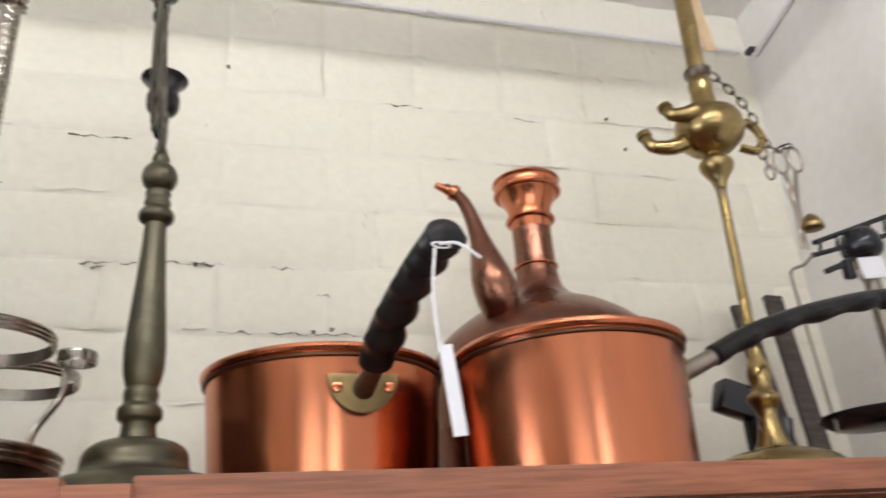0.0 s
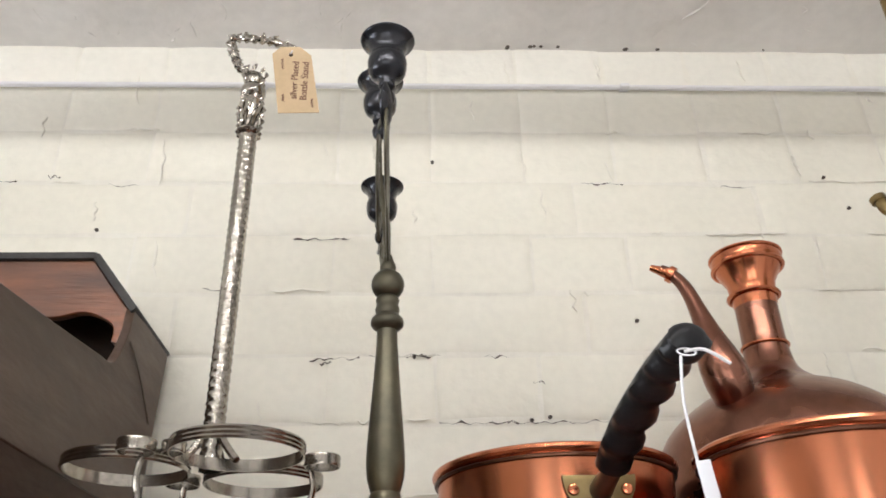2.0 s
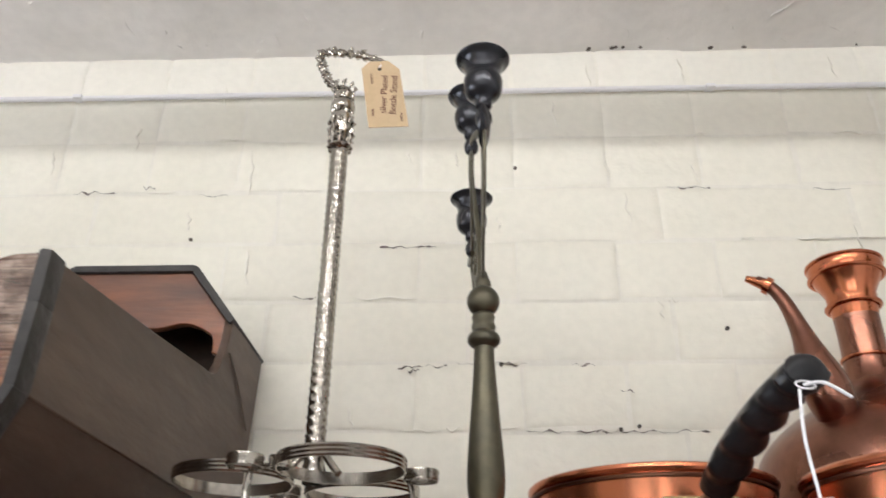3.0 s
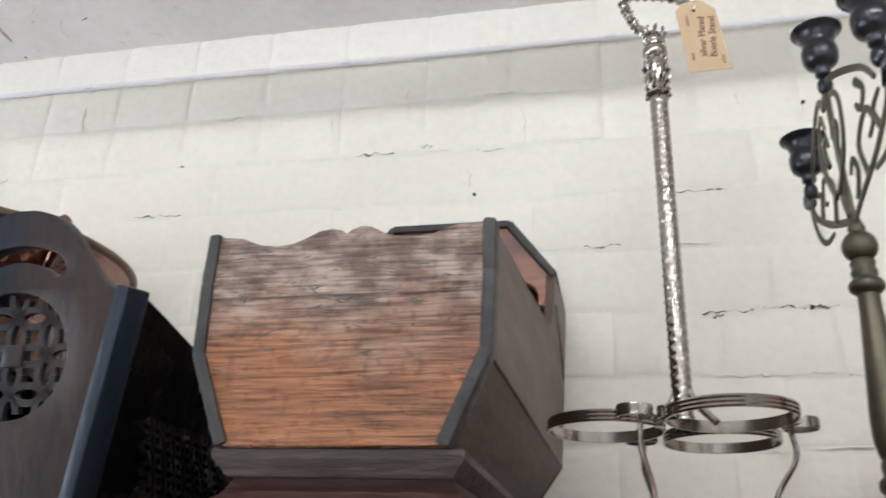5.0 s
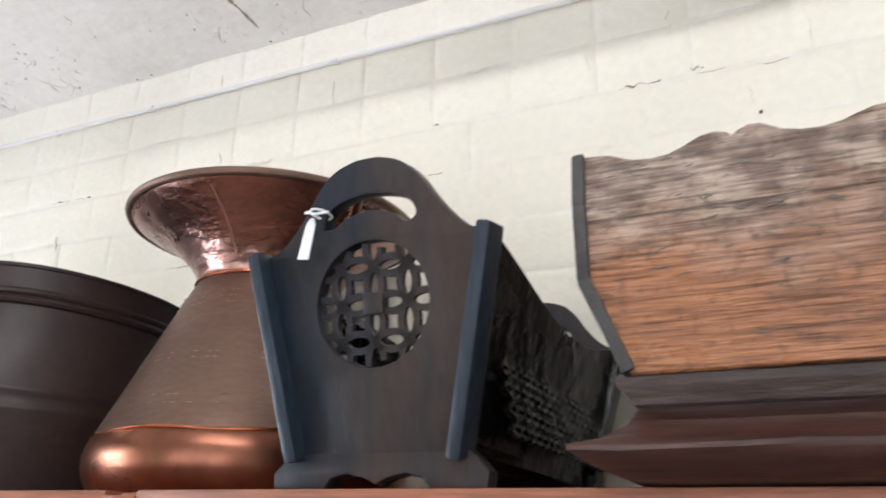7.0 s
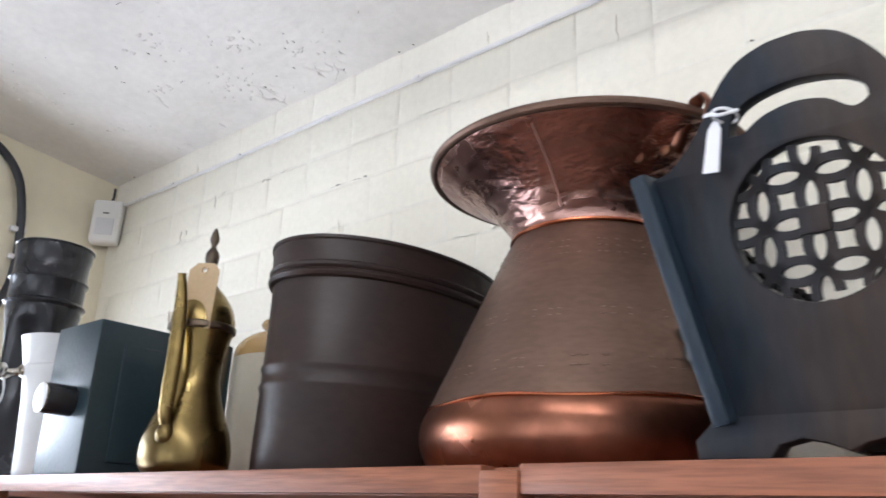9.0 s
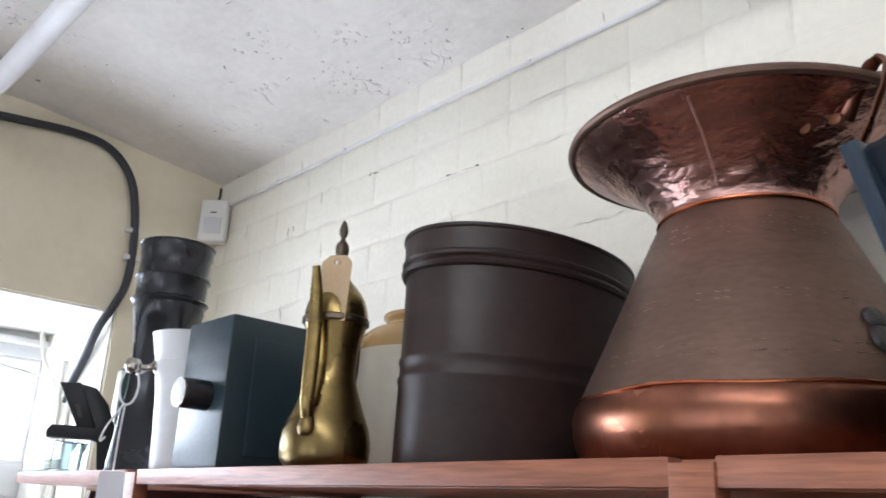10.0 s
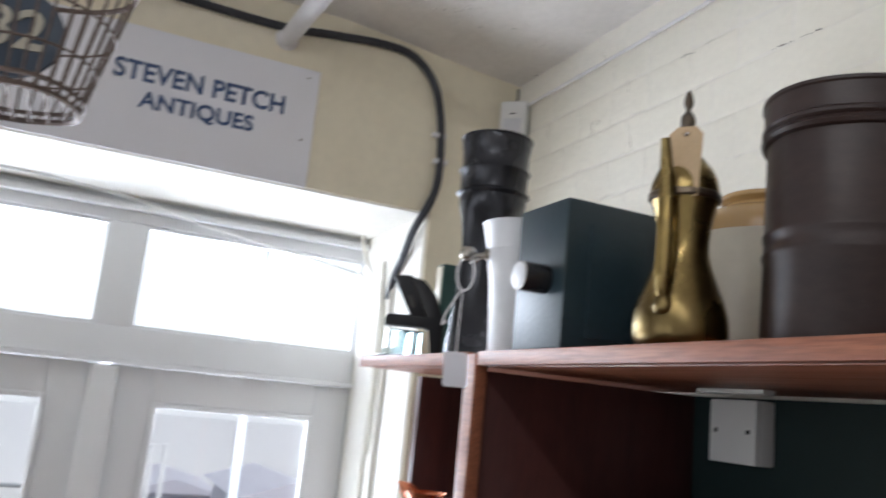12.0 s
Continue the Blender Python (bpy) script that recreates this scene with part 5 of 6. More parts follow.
def panel(name, p, mat, sgn, th=0.008):
    """A side board from four corners."""
    bm = bmesh.new()
    q = [Vector(v) for v in p]
    n = (q[1] - q[0]).cross(q[3] - q[0]).normalized() * th * -sgn
    vs = [bm.verts.new(v) for v in q] + [bm.verts.new(v + n) for v in q]
    for f in ((0, 1, 2, 3), (7, 6, 5, 4), (0, 4, 5, 1), (1, 5, 6, 2), (2, 6, 7, 3), (3, 7, 4, 0)):
        bm.faces.new([vs[i] for i in f])
    bmesh.ops.subdivide_edges(bm, edges=bm.edges[:], cuts=3, use_grid_fill=True)
    roughen(bm, 0.0008, 25, Vector((1, 0, 0)))
    return part(name, bm, mat, box, smooth=False)


side_out = [(fy + 0.006, FM + 0.0005), (BY - 0.004, 0.0495), (BY - 0.004, 0.211), (HY - 0.005, 0.2165)] + smooth_profile([(HY - 0.006, 0.196), (0.130, 0.176), (0.121, 0.160), (0.108, 0.1535), (0.094, 0.1528)], 4) + [(0.0, 0.1435), (fy + 0.006, 0.131)]
for sgn in (1, -1):
    bm = plate(side_out, 0.008, bevel=0.001)
    for v in bm.verts:
        u, th, w = v.co
        f = (u - fy) / (BY - fy)
        v.co = (sgn * (0.087 + 0.0125 * f + (0.03 + 0.01 * f) * (w - FM) + th - 0.002), u, w)
    part("side_board", bm, "boxside", box, "brown board stepping up to the hood", smooth=False)
    crk = [(sgn * (0.0985 + 0.0025 * i / 8 + (0.03 + 0.01 * 0.85) * (0.184 - 0.05 * (i / 8) ** 1.3 - FM) + 0.0012), 0.138 + 0.082 * i / 8, 0.184 - 0.05 * (i / 8) ** 1.3) for i in range(9)]
    part("split", tube(smooth_profile(crk, 3), 0.0009, 5), "crack", box, "long dark split in the hood side")
    panel("lower_side_board", [(sgn * 0.063, fy + 0.008, 0.001), (sgn * 0.066, BY - 0.005, 0.001), (sgn * 0.0995, BY - 0.005, 0.0485), (sgn * 0.087, fy + 0.008, FM - 0.0005)], "boxside", sgn)
part("bottom_board", block(0.130, 0.38, 0.008, (0, 0.04, 0.0042), 0.001), "boxside", box)

# ---- carved rack ----
rk = thing("carved_rack", pose(-0.700, -0.372, SHELF), "blue-black lacquered rack with a pierced rosette and handle holes", "rack")
lean = Matrix.Translation((0, 0, 0)) @ Matrix.Rotation(radians(11), 4, "X")


def arc(cx, cz, r, a0, a1, n=14):
    return [(cx + r * math.cos(radians(a0 + (a1 - a0) * i / n)), cz + r * math.sin(radians(a0 + (a1 - a0) * i / n))) for i in range(n + 1)]


half = smooth_profile([(0.060, 0.022), (0.070, 0.07), (0.082, 0.128), (0.089, 0.161), (0.083, 0.162), (0.073, 0.165), (0.061, 0.175), (0.050, 0.188), (0.039, 0.204), (0.026, 0.216), (0.010, 0.2215), (0.0, 0.222)], 4)
outline = half + [(-x, z) for x, z in half[::-1][1:]]
hole = smooth_profile([(-0.037, 0.175), (-0.034, 0.187), (-0.022, 0.195), (0.0, 0.1985), (0.022, 0.195), (0.034, 0.188), (0.037, 0.178), (0.028, 0.174), (0.016, 0.182), (0.0, 0.185), (-0.016, 0.182), (-0.028, 0.175)], 4)
RC, RR = 0.122, 0.044


def rosette(m, owner, mat, r_max=RR, step=0.0255, w=0.0046, thick=0.007, box_lim=None):
    """Interlocking pierced circles as bars, kept inside a circle or a slanted panel."""
    bm = bmesh.new()
    for i in range(-8, 9):
        for j in range(-8, 9):
            c = Vector(((i + 0.5) * step, (j + 0.5) * step))
            seg, runs = [], []
            for k in range(33):
                a = 2 * math.pi * k / 32
                p = c + Vector((math.cos(a), math.sin(a))) * step * 0.735
                ok = box_lim(p) if box_lim else p.length < r_max
                if ok:
                    seg.append((p.x, 0, p.y))
                elif seg:
                    runs.append(seg)
                    seg = []
            runs.append(seg)
            for s in runs:
                if len(s) > 2:
                    tube(s, w * 0.7, 4, bm, up=(0, 1, 0), flat=thick / w / 1.4)
    bmesh.ops.transform(bm, matrix=m, verts=bm.verts)
    return tagged(part("pierced_carving", bm, mat, owner, "pierced carving of interlocking circles", smooth=False), kind="stuff")


for y, front in ((0.0, True), (0.285, False)):
    m = Matrix.Translation((0, y, 0)) @ (lean if front else Matrix.Rotation(radians(-11), 4, "X"))
    pn = part("end_panel", plate(outline, 0.013, [hole, circle(0, RC, RR, 48)], bevel=0.001, m=m), "rack", rk, angle=30)
    rosette(m @ Matrix.Translation((0, 0, RC)), pn, "rack")
    part("boss", block(0.016, 0.010, 0.015, m @ Vector((0, 0, RC)), 0.002, m.to_3x3()), "rack", pn)
    for sgn in (-1, 1):
        a, b = Vector((sgn * 0.0595, -0.006, 0.022)), Vector((sgn * 0.0885, -0.006, 0.163))
        d = b - a
        t = Matrix.Rotation(math.atan2(d.x, d.z), 3, "Y")
        # front strips get the painted bluish sheen, rear ones stay black
        part("corner_bead", block(0.010, 0.026, d.length + 0.004, m @ ((a + b) / 2), 0.0025, m.to_3x3() @ t), "rackbead" if front else "rackside", pn, "edge strip with bluish window sheen painted on" if front else "")
    feet = [(-0.077, 0.0), (-0.040, 0.0), (-0.034, 0.008), (-0.022, 0.011), (-0.008, 0.008), (0, 0.004), (0.008, 0.008), (0.022, 0.011), (0.034, 0.008), (0.040, 0.0), (0.077, 0.0), (0.078, 0.010), (0.066, 0.022), (0.058, 0.027), (-0.058, 0.027), (-0.066, 0.022), (-0.078, 0.010)]
    part("foot_rail", plate(feet, 0.016, bevel=0.001, m=Matrix.Translation((0, y + (-0.003 if front else 0.003), 0))), "rack", rk, angle=30)
for sgn in (-1, 1):
    bm = bmesh.new()
    cols = []
    for i in range(17):
        u = i / 16
        yy0, yy1 = -0.002 + 0.289 * u, -0.030 + 0.345 * u
        sag = 0.026 * math.sin(math.pi * u ** 1.3)
        cols.append([(yy0, 0.026), (yy1, 0.163 - sag)])
    th = 0.005
    rows_ = []
    for (y0, z0), (y1, z1) in cols:
        r = []
        for k in range(5):
            f = k / 4
            y, z = y0 + (y1 - y0) * f, z0 + (z1 - z0) * f
            r.append((sgn * (0.057 + 0.028 * (z - 0.026) / 0.137), y, z))
        rows_.append(r)
    va = [[bm.verts.new(p) for p in r] for r in rows_]
    vb = [[bm.verts.new((p[0] - sgn * th, p[1], p[2])) for p in r] for r in rows_]
    for i in range(16):
        for k in range(4):
            bm.faces.new((va[i][k], va[i + 1][k], va[i + 1][k + 1], va[i][k + 1]))
            bm.faces.new((vb[i][k], vb[i][k + 1], vb[i + 1][k + 1], vb[i + 1][k]))
        bm.faces.new((va[i][4], va[i + 1][4], vb[i + 1][4], vb[i][4]))
        bm.faces.new((va[i][0], vb[i][0], vb[i + 1][0], va[i + 1][0]))
    side = part("side_panel", bm, "rackside", rk, "black carved side")
    lim = lambda p: abs(p.x) < 0.118 and -0.048 < p.y < 0.048
    mm = Matrix.Translation((sgn * 0.0700, 0.143, 0.083)) @ Matrix.Rotation(radians(90), 4, "Z") @ Matrix.Rotation(radians(-11.5 * sgn), 4, "X")
    rosette(mm, side, "rackside", step=0.0145, w=0.003, thick=0.006, box_lim=lim)
part("floor_board", block(0.116, 0.28, 0.008, (0, 0.143, 0.028), 0.001), "rackside", rk)

gt = thing("price_tag", pose(-0.738, -0.424, 1.886), "small white card tag tied to the carved rack", "tag")
part("string", tube(smooth_profile([(-0.006, 0.0, 0.002), (0.0, -0.004, 0.0), (0.004, -0.004, -0.002), (0.014, -0.002, -0.001)], 4), 0.0011, 6), "string", gt)
part("string_loop", tube([(0.004 + 0.006 * math.cos(a), 0.004 + 0.010 * math.sin(a), 0.001) for a in (2 * math.pi * i / 16 for i in range(16))], 0.0009, 6, closed=True), "string", gt)
part("card", plate([(-0.0045, -0.033), (0.0045, -0.033), (0.004, -0.008), (0.002, -0.003), (-0.001, -0.003), (-0.0035, -0.008)], 0.0008, m=Matrix.Rotation(radians(8), 4, "Y")), "whitetag", gt, smooth=False)

# ---- large copper vessel ----
cv = thing("copper_cauldron", pose(-0.9757, -0.1618, SHELF), "large copper water vessel with a wide flared hammered mouth", "vessel")
part("foot", lathe([(0, 0)] + smooth_profile([(0.136, 0.0), (0.150, 0.008), (0.1585, 0.024), (0.1600, 0.040), (0.1570, 0.052), (0.1535, 0.0585)], 4), 96), "footcopper", cv, "reddened copper foot")
part("foot_seam", tube([(0.1535 * math.cos(a), 0.1535 * math.sin(a), 0.0585 + 0.0012 * math.sin(7 * a)) for a in (2 * math.pi * i / 90 for i in range(90))], 0.0018, 8, closed=True), "copper", cv)
body = lathe(smooth_profile([(0.1535, 0.058), (0.1475, 0.072), (0.130, 0.110), (0.110, 0.155), (0.094, 0.190), (0.083, 0.214), (0.0765, 0.226)], 5), 96)
part("body", body, "oldcopper", cv, "tarnished brown copper body")
for z, r in ((0.082, 0.1432), (0.090, 0.1397), (0.128, 0.1222), (0.134, 0.1195), (0.190, 0.0946), (0.197, 0.0916), (0.204, 0.0883)):
    b = bmesh.new()
    for k in range(70):
        a = 2 * math.pi * k / 70 + 0.02 * math.sin(k * 3.1)
        if math.sin(k * 1.3 + z * 90) > -0.45:
            tube([(r * math.cos(a), r * math.sin(a), z), (r * math.cos(a + 0.032), r * math.sin(a + 0.032), z + 0.0006 * math.sin(k))], 0.00042, 4, b)
    tagged(part("chased_line", b, "chased", cv), kind="stuff")
part("neck_seam", tube([(0.0775 * math.cos(a), 0.0775 * math.sin(a), 0.227) for a in (2 * math.pi * i / 72 for i in range(72))], 0.0022, 8, closed=True), "copper", cv)
part("mouth", lathe(smooth_profile([(0.0765, 0.226), (0.0785, 0.236), (0.092, 0.255), (0.112, 0.272), (0.132, 0.283), (0.150, 0.293), (0.157, 0.298)], 5) + [(0.155, 0.300), (0.13, 0.286), (0.09, 0.261), (0.074, 0.243), (0.070, 0.20)], 96), "hammered", cv, "hammered copper mouth")
part("rim", tube([(0.1575 * math.cos(a), 0.1575 * math.sin(a), 0.300) for a in (2 * math.pi * i / 96 for i in range(96))], 0.0046, 10, closed=True), "oldcopper", cv)
a = radians(-78)
seam = [(r * math.cos(a) * 1.006, r * math.sin(a) * 1.006, z) for r, z in ((0.080, 0.239), (0.092, 0.2555), (0.112, 0.272), (0.132, 0.283), (0.147, 0.2915))]
part("mouth_seam", tube(smooth_profile(seam, 4), 0.0011, 6), "seam", cv)


def lug(angle, mat):
    ca, sa = math.cos(angle), math.sin(angle)
    p = [(0.130, 0.274), (0.146, 0.294), (0.158, 0.306), (0.170, 0.308), (0.175, 0.296), (0.164, 0.276), (0.146, 0.252), (0.124, 0.236)]
    q = smooth_profile([(r * ca, r * sa, z) for r, z in p], 6)
    part("handle", tube(q, [0.0056 + 0.0007 * math.sin(i * 1.1) for i in range(len(q))], 10, flat=0.5), mat, cv, "strap copper handle")


lug(radians(-25), "ewercopper")
q = smooth_profile([(-0.083, 0.06, 0.243), (-0.104, 0.072, 0.236), (-0.112, 0.078, 0.205), (-0.108, 0.074, 0.170)], 9)
part("handle", tube(q, [0.0042 + 0.0016 * math.sin(i * 1.3) for i in range(len(q))], 10), "darkcopper", cv, "dark twisted handle")
a = radians(-24)
for r, z, w in ((0.131, 0.112, 0.010), (0.139, 0.094, 0.013)):
    mount = lathe([(0, -0.002), (w, 0.0), (w * 0.8, 0.003), (0, 0.0045)], 14)
    bmesh.ops.transform(mount, matrix=Matrix.Translation((r * math.cos(a), r * math.sin(a), z)) @ Matrix.Rotation(a, 4, "Z") @ Matrix.Rotation(radians(66), 4, "Y"), verts=mount.verts)
    part("handle_mount", mount, "strap", cv, "dark riveted handle plate")
for x in (-0.012, 0.012):
    rivet((0.118 * math.cos(radians(-30)) + x, 0.118 * math.sin(radians(-30)) - 0.006, 0.272), 0.006, cv, "darkcopper")

# ---- oval japanned tin ----
tin = thing("hat_tin", pose(-1.2373, -0.1724, SHELF, 0, 0, 2.9), "large oval dark brown japanned tin with a lid", "tin")


def oval(profile, rx=0.1024 / 0.130, ry=0.1633 / 0.130):
    """A turned profile drawn out to an oval."""
    b = lathe(profile, 112)
    bmesh.ops.scale(b, vec=(rx, ry, 1), verts=b.verts)
    return b


part("body", oval([(0, 0), (0.1290, 0), (0.1300, 0.003), (0.1282, 0.083), (0.1296, 0.086), (0.1295, 0.089), (0.1279, 0.092), (0.1277, 0.102), (0.1291, 0.105), (0.1290, 0.108), (0.1274, 0.111), (0.1262, 0.203), (0, 0.203)]), "toleware", tin)
lid = part("lid", oval([(0.1265, 0.194), (0.130, 0.1955), (0.1318, 0.199), (0.130, 0.2025), (0.1285, 0.2035), (0.1308, 0.206), (0.1312, 0.209), (0.129, 0.2115), (0.1292, 0.233), (0.1308, 0.2345), (0.1308, 0.2375), (0.129, 0.2385), (0.127, 0.236), (0, 0.235)]), "toleware", tin)

# ---- stoneware jar behind ----
cr = thing("stoneware_jar", pose(-1.475, -0.115, SHELF), "cream and ochre stoneware jar standing behind the brass jug", "jar")
part("body", lathe([(0, 0), (0.086, 0), (0.089, 0.006), (0.089, 0.165)], 64), "stoneware", cr)
part("shoulder", lathe(smooth_profile([(0.089, 0.165), (0.086, 0.182), (0.071, 0.197), (0.053, 0.204), (0.048, 0.209), (0.055, 0.215), (0.053, 0.221), (0.042, 0.221), (0.040, 0.208), (0.0, 0.205)], 4), 64), "stonetop", cr, "ochre glazed shoulder")

# ---- brass coffee pot ----
bp = thing("brass_coffee_pot", pose(-1.36, -0.342, SHELF), "polished brass coffee pot with a long spout and dark finial", "coffee pot")
part("body", lathe([(0, 0)] + smooth_profile([(0.040, 0.0), (0.0455, 0.008), (0.0468, 0.022), (0.044, 0.040), (0.036, 0.062), (0.0275, 0.088), (0.0255, 0.105), (0.0275, 0.125), (0.031, 0.142), (0.034, 0.152)], 5), 64), "yellowbrass", bp)
part("lid_band", lathe([(0.034, 0.150), (0.0365, 0.152), (0.0365, 0.157), (0.034, 0.159)], 48), "darkbrass", bp)
lid = part("lid", lathe(smooth_profile([(0.0345, 0.158), (0.0335, 0.168), (0.029, 0.181), (0.020, 0.194), (0.011, 0.204), (0.006, 0.213), (0.0035, 0.222)], 4), 48), "yellowbrass", bp)
part("finial", lathe(smooth_profile([(0.003, 0.220), (0.0052, 0.226), (0.0075, 0.235), (0.0070, 0.243), (0.0032, 0.249), (0.0028, 0.252), (0.0048, 0.257), (0.0048, 0.262), (0.0025, 0.270), (0, 0.274)], 4), 28), "darkbrass", lid, "dark turned finial")
ang = radians(-63)
q = smooth_profile([(0.040, 0.040), (0.046, 0.055), (0.046, 0.080), (0.045, 0.120), (0.046, 0.155), (0.050, 0.186), (0.054, 0.203)], 6)
rr = [0.0045 + 0.0035 * math.sin(math.pi * min(1, i / len(q) * 1.1)) for i in range(len(q))]
part("spout", tube([(r * math.cos(ang), r * math.sin(ang), z) for r, z in q], rr, 12, flat=0.75), "yellowbrass", bp)
part("spout_boss", lathe(smooth_profile([(0, -0.012), (0.008, -0.008), (0.010, 0), (0.006, 0.01), (0, 0.014)], 3), 16, center=(0.041 * math.cos(ang), 0.041 * math.sin(ang), 0.038)), "yellowbrass", bp)
hq = smooth_profile([(0.036, 0.156), (0.050, 0.158), (0.058, 0.146), (0.057, 0.11), (0.044, 0.05)], 6)
part("handle", tube([(-r * math.cos(ang), -r * math.sin(ang), z) for r, z in hq], 0.003, 8), "darkbrass", bp)
ct = thing("paper_tag", pose(-1.338, -0.362, SHELF + 0.212, 0, 3, 30), "blank buff card tag hung on the coffee pot", "tag")
part("card", plate([(-0.018, -0.062), (0.017, -0.062), (0.017, 0.002), (0.010, 0.010), (-0.009, 0.010), (-0.018, 0.002)], 0.001, [circle(0, 0.002, 0.0025, 12)]), "bufftag", ct, smooth=False)
part("eyelet", tube([(0.0038 * math.cos(a), -0.0008, 0.002 + 0.0038 * math.sin(a)) for a in (2 * math.pi * i / 16 for i in range(16))], 0.0009, 6, closed=True), "bufftag", ct)
part("string", tube(smooth_profile([(0, -0.001, 0.002), (-0.001, 0.015, 0.012), (-0.002, 0.03, 0.008)], 4), 0.0007, 6), "string", ct)

# ---- box camera ----
bc = thing("box_camera", pose(-1.57, -0.29, SHELF), "box camera, black leatherette with window blue painted in, short lens tube", "camera")
part("body", block(0.113, 0.186, 0.180, (0, 0, 0.090), 0.003), "leather", bc)
part("side_panel", block(0.004, 0.11, 0.138, (0.0575, -0.005, 0.085), 0.001), "leather", bc)
lens = lathe([(0, -0.032), (0.011, -0.032), (0.0165, -0.034), (0.018, -0.030), (0.018, 0.0), (0, 0.0)], 40)
bmesh.ops.transform(lens, matrix=Matrix.Translation((0.014, -0.093, 0.084)) @ Matrix.Rotation(radians(-90), 4, "X"), verts=lens.verts)
ln = part("lens_tube", lens, "blackmetal", bc)
b = lathe([(0.0135, 0.0), (0.0175, 0.0), (0.0175, 0.002), (0.0135, 0.002), (0.0135, 0.0)], 40)
bmesh.ops.transform(b, matrix=Matrix.Translation((0.014, -0.1275, 0.084)) @ Matrix.Rotation(radians(90), 4, "X"), verts=b.verts)
part("lens_ring", b, "silver", ln, "bright metal ring")
# plain white disc closing the lens tube
b = lathe([(0, 0.0), (0.0168, 0.0), (0.0168, 0.0024), (0.015, 0.0034), (0, 0.0044)], 40)
bmesh.ops.transform(b, matrix=Matrix.Translation((0.014, -0.1272, 0.084)) @ Matrix.Rotation(radians(90), 4, "X"), verts=b.verts)
part("lens_disc", b, "enamel", ln, "white disc at the front of the lens tube")

# ---- white beaker with plated tap, dark pinched vase ----
cup = thing("white_beaker", pose(-1.688, -0.345, SHELF), "tall tapered white enamel beaker", "beaker")
part("body", lathe([(0, 0), (0.034, 0), (0.0355, 0.004), (0.0375, 0.045), (0.041, 0.095), (0.047, 0.140), (0.0545, 0.174), (0.056, 0.178), (0.0545, 0.1785), (0.045, 0.14), (0.038, 0.09), (0.033, 0.006), (0, 0.005)], 64), "enamel", cup)
part("band", tube([(0.0475 * math.cos(a), 0.0475 * math.sin(a), 0.140) for a in (2 * math.pi * i / 60 for i in range(60))], 0.0008, 6, closed=True), "enamel", cup)

va = thing("pinched_vase", pose(-1.80, -0.340, SHELF), "tall black brass vase with rings and a pinched waist", "vase")
bm = bmesh.new()
S = 64
prof = [(0, 1, 0.0), (0.053, 1.0, 0.0), (0.054, 0.95, 0.01), (0.050, 0.80, 0.06), (0.045, 0.62, 0.11), (0.043, 0.55, 0.15), (0.046, 0.65, 0.185), (0.050, 0.92, 0.215), (0.0515, 1, 0.232), (0.0515, 1, 0.240),
        (0.0545, 1, 0.243), (0.0545, 1, 0.247), (0.0515, 1, 0.250), (0.0515, 1, 0.276), (0.0535, 1, 0.279), (0.0535, 1, 0.283), (0.0515, 1, 0.286), (0.0515, 1, 0.312), (0.053, 1, 0.316), (0.0545, 1, 0.330), (0.0545, 1, 0.335), (0.052, 1, 0.335), (0.049, 1, 0.31), (0, 1, 0.30)]
rings_ = []
for r, k, z in prof:
    ring = []
    for i in range(S):
        a = 2 * math.pi * i / S
        f = 1 - (1 - k) * abs(math.sin(2 * a)) ** 1.5
        ring.append(bm.verts.new((max(r, 1e-4) * f * math.cos(a), max(r, 1e-4) * f * math.sin(a), z)))
    rings_.append(ring)
for a, b in zip(rings_, rings_[1:]):
    for i in range(S):
        bm.faces.new((a[i], a[(i + 1) % S], b[(i + 1) % S], b[i]))
part("body", bm, "blackmetal", va)
for z, r in ((0.245, 0.0545), (0.281, 0.0535), (0.333, 0.0545)):
    part("ring", tube([(r * math.cos(a), r * math.sin(a), z) for a in (2 * math.pi * i / 56 for i in range(56))], 0.0018, 8, closed=True), "blackmetal", va)

tap = thing("plated_tap", pose(-1.712, -0.404, SHELF + 0.098, 0, 0, 63), "plated tap stopper hung on a white cord with a grey label", "tap")
b = lathe(smooth_profile([(0, -0.024), (0.007, -0.024), (0.009, -0.019), (0.006, -0.012), (0.0055, -0.003), (0.010, 0.002), (0.0105, 0.010), (0.006, 0.015), (0, 0.016)], 4), 28)
bmesh.ops.transform(b, matrix=Matrix.Translation((0.016, 0, 0.034)) @ Matrix.Rotation(radians(76), 4, "Y"), verts=b.verts)
part("stopper", b, "silver", tap)
part("knob", lathe(smooth_profile([(0, -0.011), (0.008, -0.008), (0.011, 0), (0.008, 0.009), (0, 0.012)], 4), 24, center=(-0.010, -0.003, 0.033)), "silver", tap)
part("ring", tube([(-0.0105 + 0.0115 * math.cos(a), -0.006, 0.0055 + 0.024 * math.sin(a)) for a in (2 * math.pi * i / 28 for i in range(28))], 0.0015, 8, closed=True), "conduit", tap)
part("cord", tube(smooth_profile([(-0.012, -0.006, -0.018), (-0.013, -0.006, -0.055), (-0.013, -0.008, -0.098), (-0.013, -0.010, -0.106)], 5), 0.0012, 6), "conduit", tap)
part("cord", tube(smooth_profile([(-0.013, -0.005, -0.016), (-0.022, -0.003, -0.032), (-0.032, 0.0, -0.050), (-0.036, 0.002, -0.066), (-0.030, 0.002, -0.060)], 5), 0.0013, 6), "conduit", tap)
